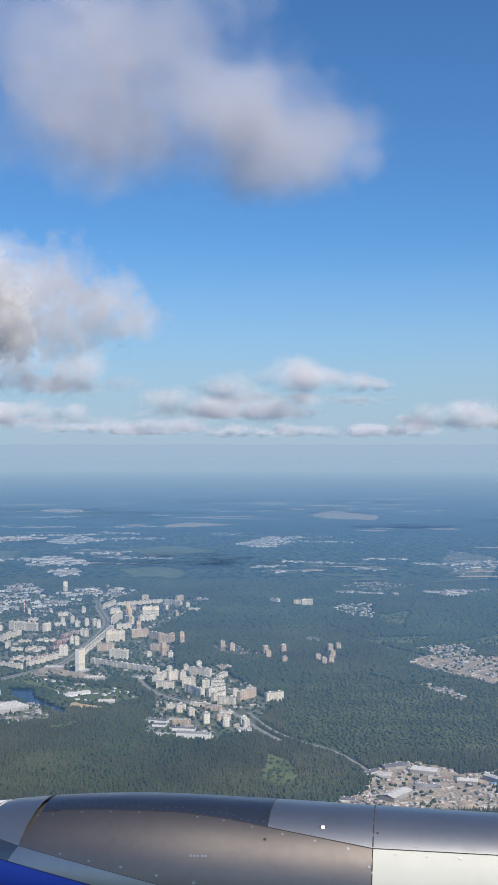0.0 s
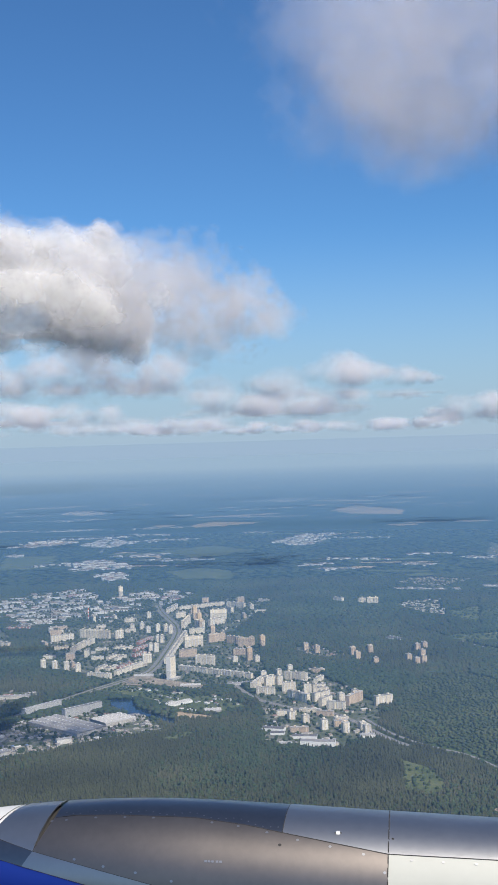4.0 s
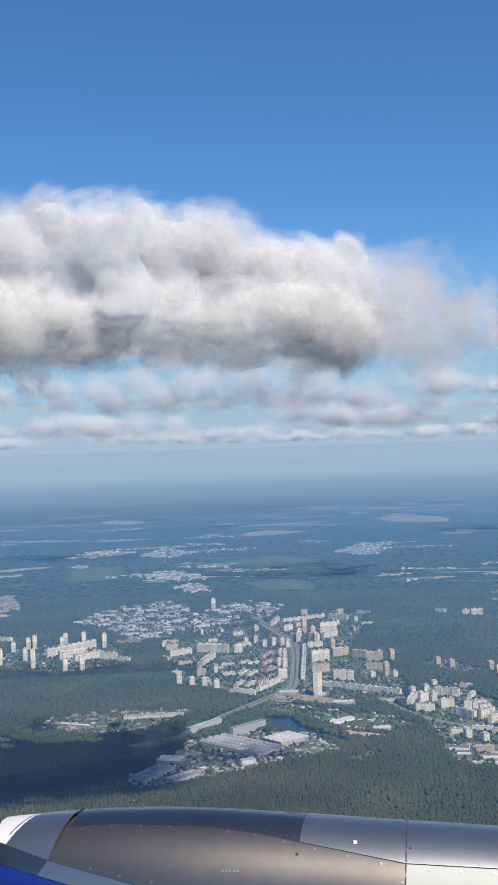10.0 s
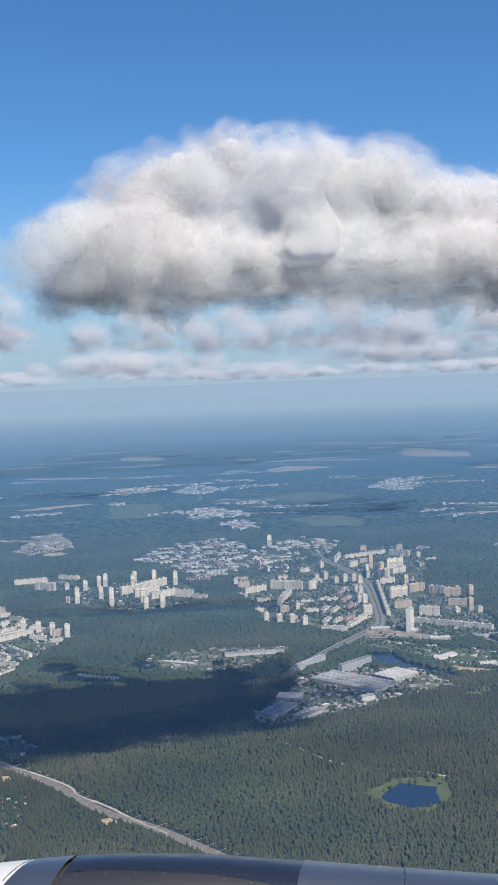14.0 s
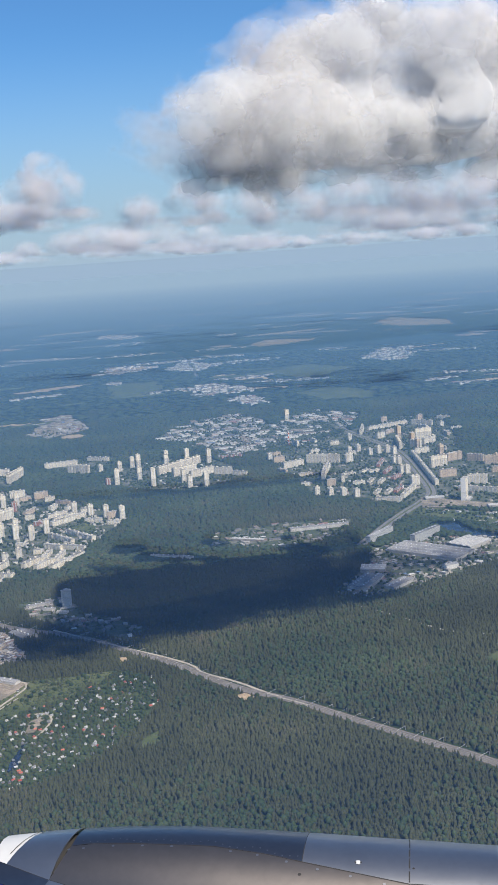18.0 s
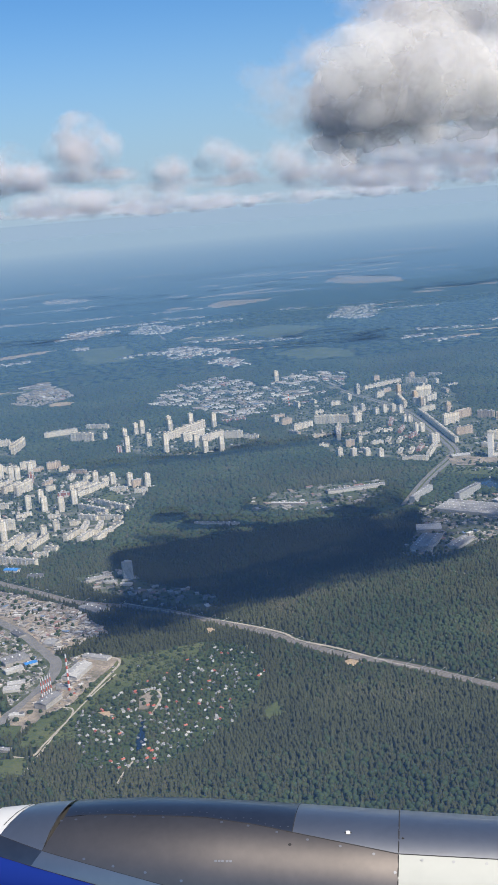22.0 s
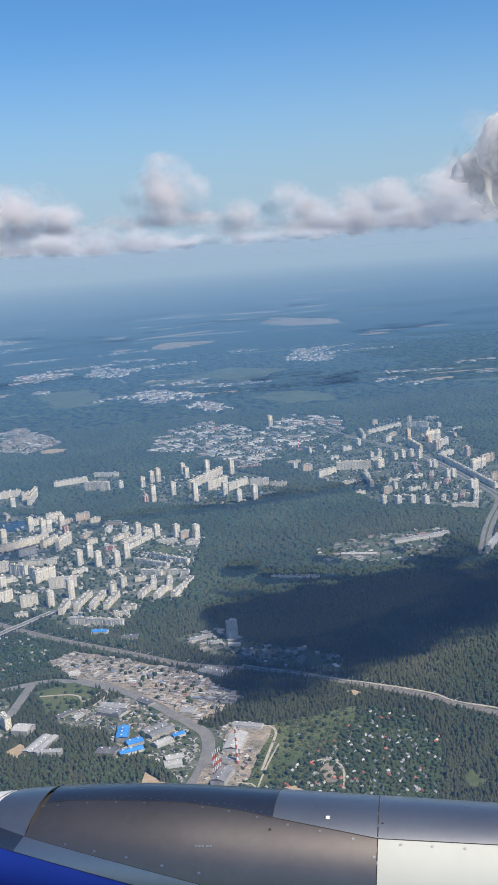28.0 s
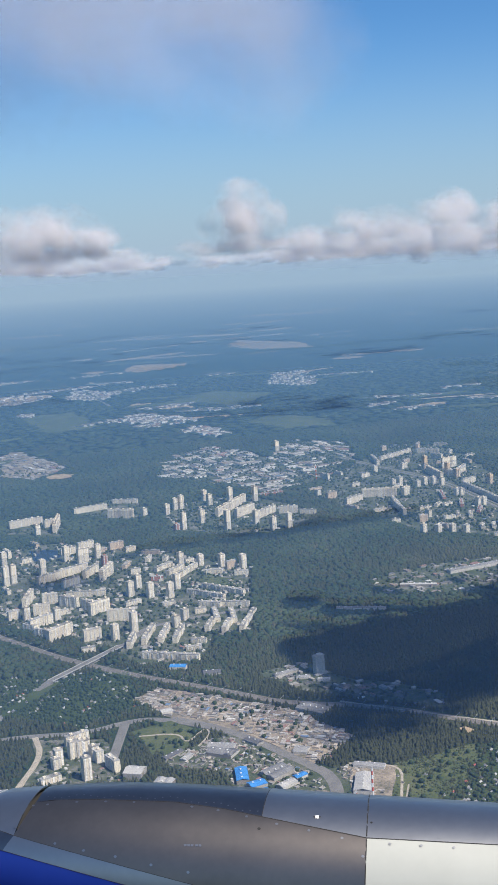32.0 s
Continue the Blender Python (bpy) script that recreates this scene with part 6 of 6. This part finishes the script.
for i, (x, y) in enumerate(((-203.6, 230.6), (-202.2, 230.3))):
    tank = tagged(new("storage_tank"), "round grey storage tank beside the boiler plant", "tank", "storage tanks")
    tank.matrix_world = pose(x, y, 0)
    part("shell", tube_mesh("shell", [(0, 0.5), (0.62, 0.5)], MAT["concrete"], 20), tank)
    part("roof", tube_mesh("roof", [(0.62, 0.53), (0.7, 0.5), (0.78, 0.06)], MAT["shed_roof"], 20), tank)

houses("dacha", 250, 5, "garden houses")
houses("allot", 95, 6, "allotment houses")
houses("meadow", 12, 7, "meadow houses")
clutter("tanyards", 620, 21, (0.3, 1.9), (0.15, 0.4), -38)
clutter("newsite", 45, 30, (0.3, 1.2), (0.12, 0.4), 10, label="low shops and garages between new towers")
clutter("sheds", 330, 22, (0.25, 1.2), (0.15, 0.4), 35)
clutter("works", 240, 23, (0.35, 2.0), (0.2, 0.55), 30)
clutter("park", 34, 31, (0.5, 2.4), (0.2, 0.5), 40, "low_buildings", ("mixed_roofs", "white_paint"), "low white pavilions in the lakeside park")
clutter("shade", 55, 28, (0.5, 2.2), (0.3, 0.8), 15, label="low sheds and garages round the office tower")
clutter("strip", 60, 29, (0.5, 3.0), (0.3, 0.8), 8, label="low halls along the road by the forest")
clutter("village", 170, 24, (0.4, 1.8), ang=20)
clutter("quarry", 90, 27, (0.5, 2.5), ang=20)
clutter("farindustry", 260, 25, (1.5, 9.0), (0.3, 0.8), 12, "far_works", ("mixed_roofs", "white_paint"), label="long pale works halls in the distant industrial estate")
clutter("farwest", 90, 26, (1.0, 8.0), (0.2, 0.6), 12, "far_works", label="long pale works halls in the distant industrial estate")
for i, (spot, count) in enumerate((("west", 330), ("street", 150), ("east", 60), ("mid", 50), ("northrow", 25), ("eastvillage", 110), ("eastvillage2", 110), ("eastvillage3", 120), ("eastvillage4", 200), ("eastvillage5", 40))):
    clutter(spot, count, 40 + i, (0.5, 1.9), (0.25, 0.7), 20, "low_buildings", ("mixed_roofs", "house_wall"), "low shops, garages and houses between the blocks")
for i, (spot, count) in enumerate((("fartown", 160), ("fartown2", 110), ("fartown3", 140), ("fartown4", 70), ("farsand4", 30), ("farsand5", 60))):
    clutter(spot, count, 60 + i, (1.5, 5.0), (0.6, 1.4), 20, "distant_houses", ("mixed_roofs", "white_paint"), "pale houses of a distant town")

# tracks and masts of the railway
line = ROADS[0][0]
for k, off in enumerate((-0.9, -0.4, 0.1, 0.7)):
    verts, faces = [], []
    for i, p in enumerate(line):
        d = line[min(i + 1, len(line) - 1)] - line[max(i - 1, 0)]
        side = np.array((-d[1], d[0])) / np.hypot(*d)
        for w, z in ((-0.1, 0.12), (0.1, 0.12), (0.14, 0.09), (-0.14, 0.09)):
            q = p + side * (off + w)
            verts.append((q[0], q[1], z))
    for i in range(len(line) - 1):
        a = 4 * i
        faces += [(a, a + 1, a + 5, a + 4), (a + 1, a + 2, a + 6, a + 5), (a + 3, a, a + 4, a + 7)]
    tagged(new("track_bed", mesh_of("track_bed", verts, faces, [MAT["asphalt"]])), "dark railway track on pale ballast", "railway track", kind="structure")
mast = new("catenary_portal")
tagged(mast, "grey steel catenary portal over the railway tracks", "mast", "catenary portals")
for sx in (-1.35, 1.35):
    part("post", boxes_mesh("post", [(sx - 0.015, -0.015, 0, sx + 0.015, 0.015, 0.85)], MAT["concrete"]), mast)
part("beam", boxes_mesh("beam", [(-1.35, -0.012, 0.82, 1.35, 0.012, 0.86)], MAT["concrete"]), mast)
first = True
for i in range(4, len(line) - 1):
    a, b = line[i], line[i + 1]
    for f in (0.0,):
        p, d = a + (b - a) * f, b - a
        m = pose(p[0], p[1], 0.09, 0, 0, math.degrees(math.atan2(d[1], d[0])) + 90)
        if first:
            mast.matrix_world, first = m, False
        elif np.hypot(*d) > 2.5:
            copy_thing(mast, m)

# scattered fields and hamlets towards the horizon
for i in range(230):
    rng = random.Random(300 + i)
    y = 560 + 1500 * rng.random() ** 1.3
    x = -125 + rng.uniform(-0.42, 0.42) * y
    if abs(x + 90) < 110 and y < 700:
        continue
    w, d = y * rng.uniform(0.006, 0.045), y * rng.uniform(0.003, 0.012)
    turn = rng.uniform(-0.5, 0.5)
    pts = [(x + w * math.cos(a) * math.cos(turn) - d * math.sin(a) * math.sin(turn), y + w * math.cos(a) * math.sin(turn) + d * math.sin(a) * math.cos(turn)) for a in (0, 0.9, 1.8, 2.7, 3.6, 4.5, 5.4)]
    kind = rng.choice(("grass", "grass", "yard", "town", "town", "sand"))
    zone(kind, pts, f"plain{i}", dict(grass="pale green field far off on the plain", town="hamlet ground far off on the plain", yard="dusty works ground far off on the plain", sand="bare pale field far off on the plain")[kind], 0.12)
    if kind in ("town", "yard"):
        clutter(f"plain{i}", 30, 400 + i, (1.5, 5.0), (0.6, 1.4), 20, "distant_houses", ("mixed_roofs", "white_paint"), "pale houses of a distant hamlet")

# the viaduct over the railway
viaduct = tagged(new("road_viaduct"), "pale concrete road viaduct crossing the railway tracks", "bridge")
viaduct.matrix_world = pose(-229.0, 333.2, 0, 0, 0, 40)
part("deck", boxes_mesh("deck", [(-13, -0.9, 0.62, 13, 0.9, 0.76)], MAT["concrete"]), viaduct)
part("roadway", boxes_mesh("roadway", [(-13, -0.7, 0.76, 13, 0.7, 0.78)], MAT["asphalt"]), viaduct)
for sy in (-0.86, 0.8):
    part("parapet", boxes_mesh("parapet", [(-13, sy, 0.76, 13, sy + 0.06, 0.86)], MAT["concrete"]), viaduct)
for i in range(9):
    part("pier", boxes_mesh("pier", [(-0.12, -0.7, 0, 0.12, 0.7, 0.62)], MAT["concrete"]), viaduct, pose(-12 + 3 * i, 0, 0))
for sx in (-1, 1):
    v = [(13 * sx, -0.9, 0), (13 * sx, 0.9, 0), (13 * sx, 0.9, 0.77), (13 * sx, -0.9, 0.77), (18 * sx, -0.9, 0), (18 * sx, 0.9, 0), (18 * sx, 0.9, 0.1), (18 * sx, -0.9, 0.1)]
    f = [(0, 1, 2, 3), (4, 7, 6, 5), (3, 2, 6, 7), (0, 3, 7, 4), (1, 5, 6, 2)]
    part("ramp", mesh_of("ramp", v, f, [MAT["asphalt"]]), viaduct)


# ---- trees ----
OPEN = ("town", "yard", "sand", "grass", "water", "garden", "scrub")
p, rng = scatter(-275, 75, 160, 330, 0.74, 11)
wood("forest", p[clear_of(p, OPEN)], rng, 1.45, 0.68, 0.86, "dense near forest")
p, rng = scatter(-290, 110, 330, 470, 1.2, 12)
wood("forest", p[clear_of(p, OPEN)], rng, 1.5, 1.1, 0.5, "dense forest")
p, rng = scatter(-300, 130, 470, 640, 1.7, 18)
wood("forest", p[clear_of(p, OPEN)], rng, 1.5, 1.5, 0.4, "dense forest")
p, rng = scatter(-420, 300, 640, 1500, 6.0, 13)
wood("forest", p[clear_of(p, OPEN)], rng, 1.4, 3.8, 0.1, "distant forest")
p, rng = scatter(-275, 110, 200, 620, 1.6, 14)
k = ~clear_of(p, ("town", "grass", "yard"), False, False) & clear_of(p, ("sand", "water"))
thin = np.where(clear_of(p, ("yard",), False, False), 0.5, 0.22)
k &= rng.uniform(0, 1, len(p)) < thin + np.array([0.7 * noise.noise(Vector((x * 0.12, y * 0.12, 5))) for x, y in p])
wood("street_trees", p[k], rng, 1.1, 0.6, 0.1, "scattered trees between buildings and gardens")
p, rng = scatter(-275, -150, 195, 345, 0.85, 15)
k = np.zeros(len(p), bool)
for spot in ("dacha", "allot"):
    k |= inside(p[:, 0], p[:, 1], SPOT[spot])
k &= clear_of(p, ("sand", "water", "yard"))
k &= rng.uniform(0, 1, len(p)) < np.array([0.9 + 0.9 * noise.noise(Vector((x * 0.1, y * 0.1, 9))) for x, y in p])
wood("garden_trees", p[k], rng, 0.95, 0.52, 0.08, "leafy garden trees between small houses")
p, rng = scatter(-40, 150, 200, 430, 1.0, 16)
p = p[~clear_of(p, ("scrub",), False, False) & clear_of(p, ("sand", "water", "yard", "town", "grass"))]
wood("young_wood", p[rng.uniform(0, 1, len(p)) < 0.85], rng, 0.8, 0.7, 0.06, "young wood", "young")
p, rng = scatter(-222, -150, 196, 262, 0.5, 17)
k = np.zeros(len(p), bool)
for spot in ("dacha", "meadow", "meadow2"):
    k |= inside(p[:, 0], p[:, 1], SPOT[spot])
k &= clear_of(p, ("sand", "water", "yard"))
k &= rng.uniform(0, 1, len(p)) < np.array([0.45 + 1.1 * noise.noise(Vector((x * 0.16, y * 0.16, 13))) for x, y in p])
wood("bushes", p[k], rng, 0.42, 0.3, 0.0, "low bushes and fruit trees in overgrown gardens", "young")
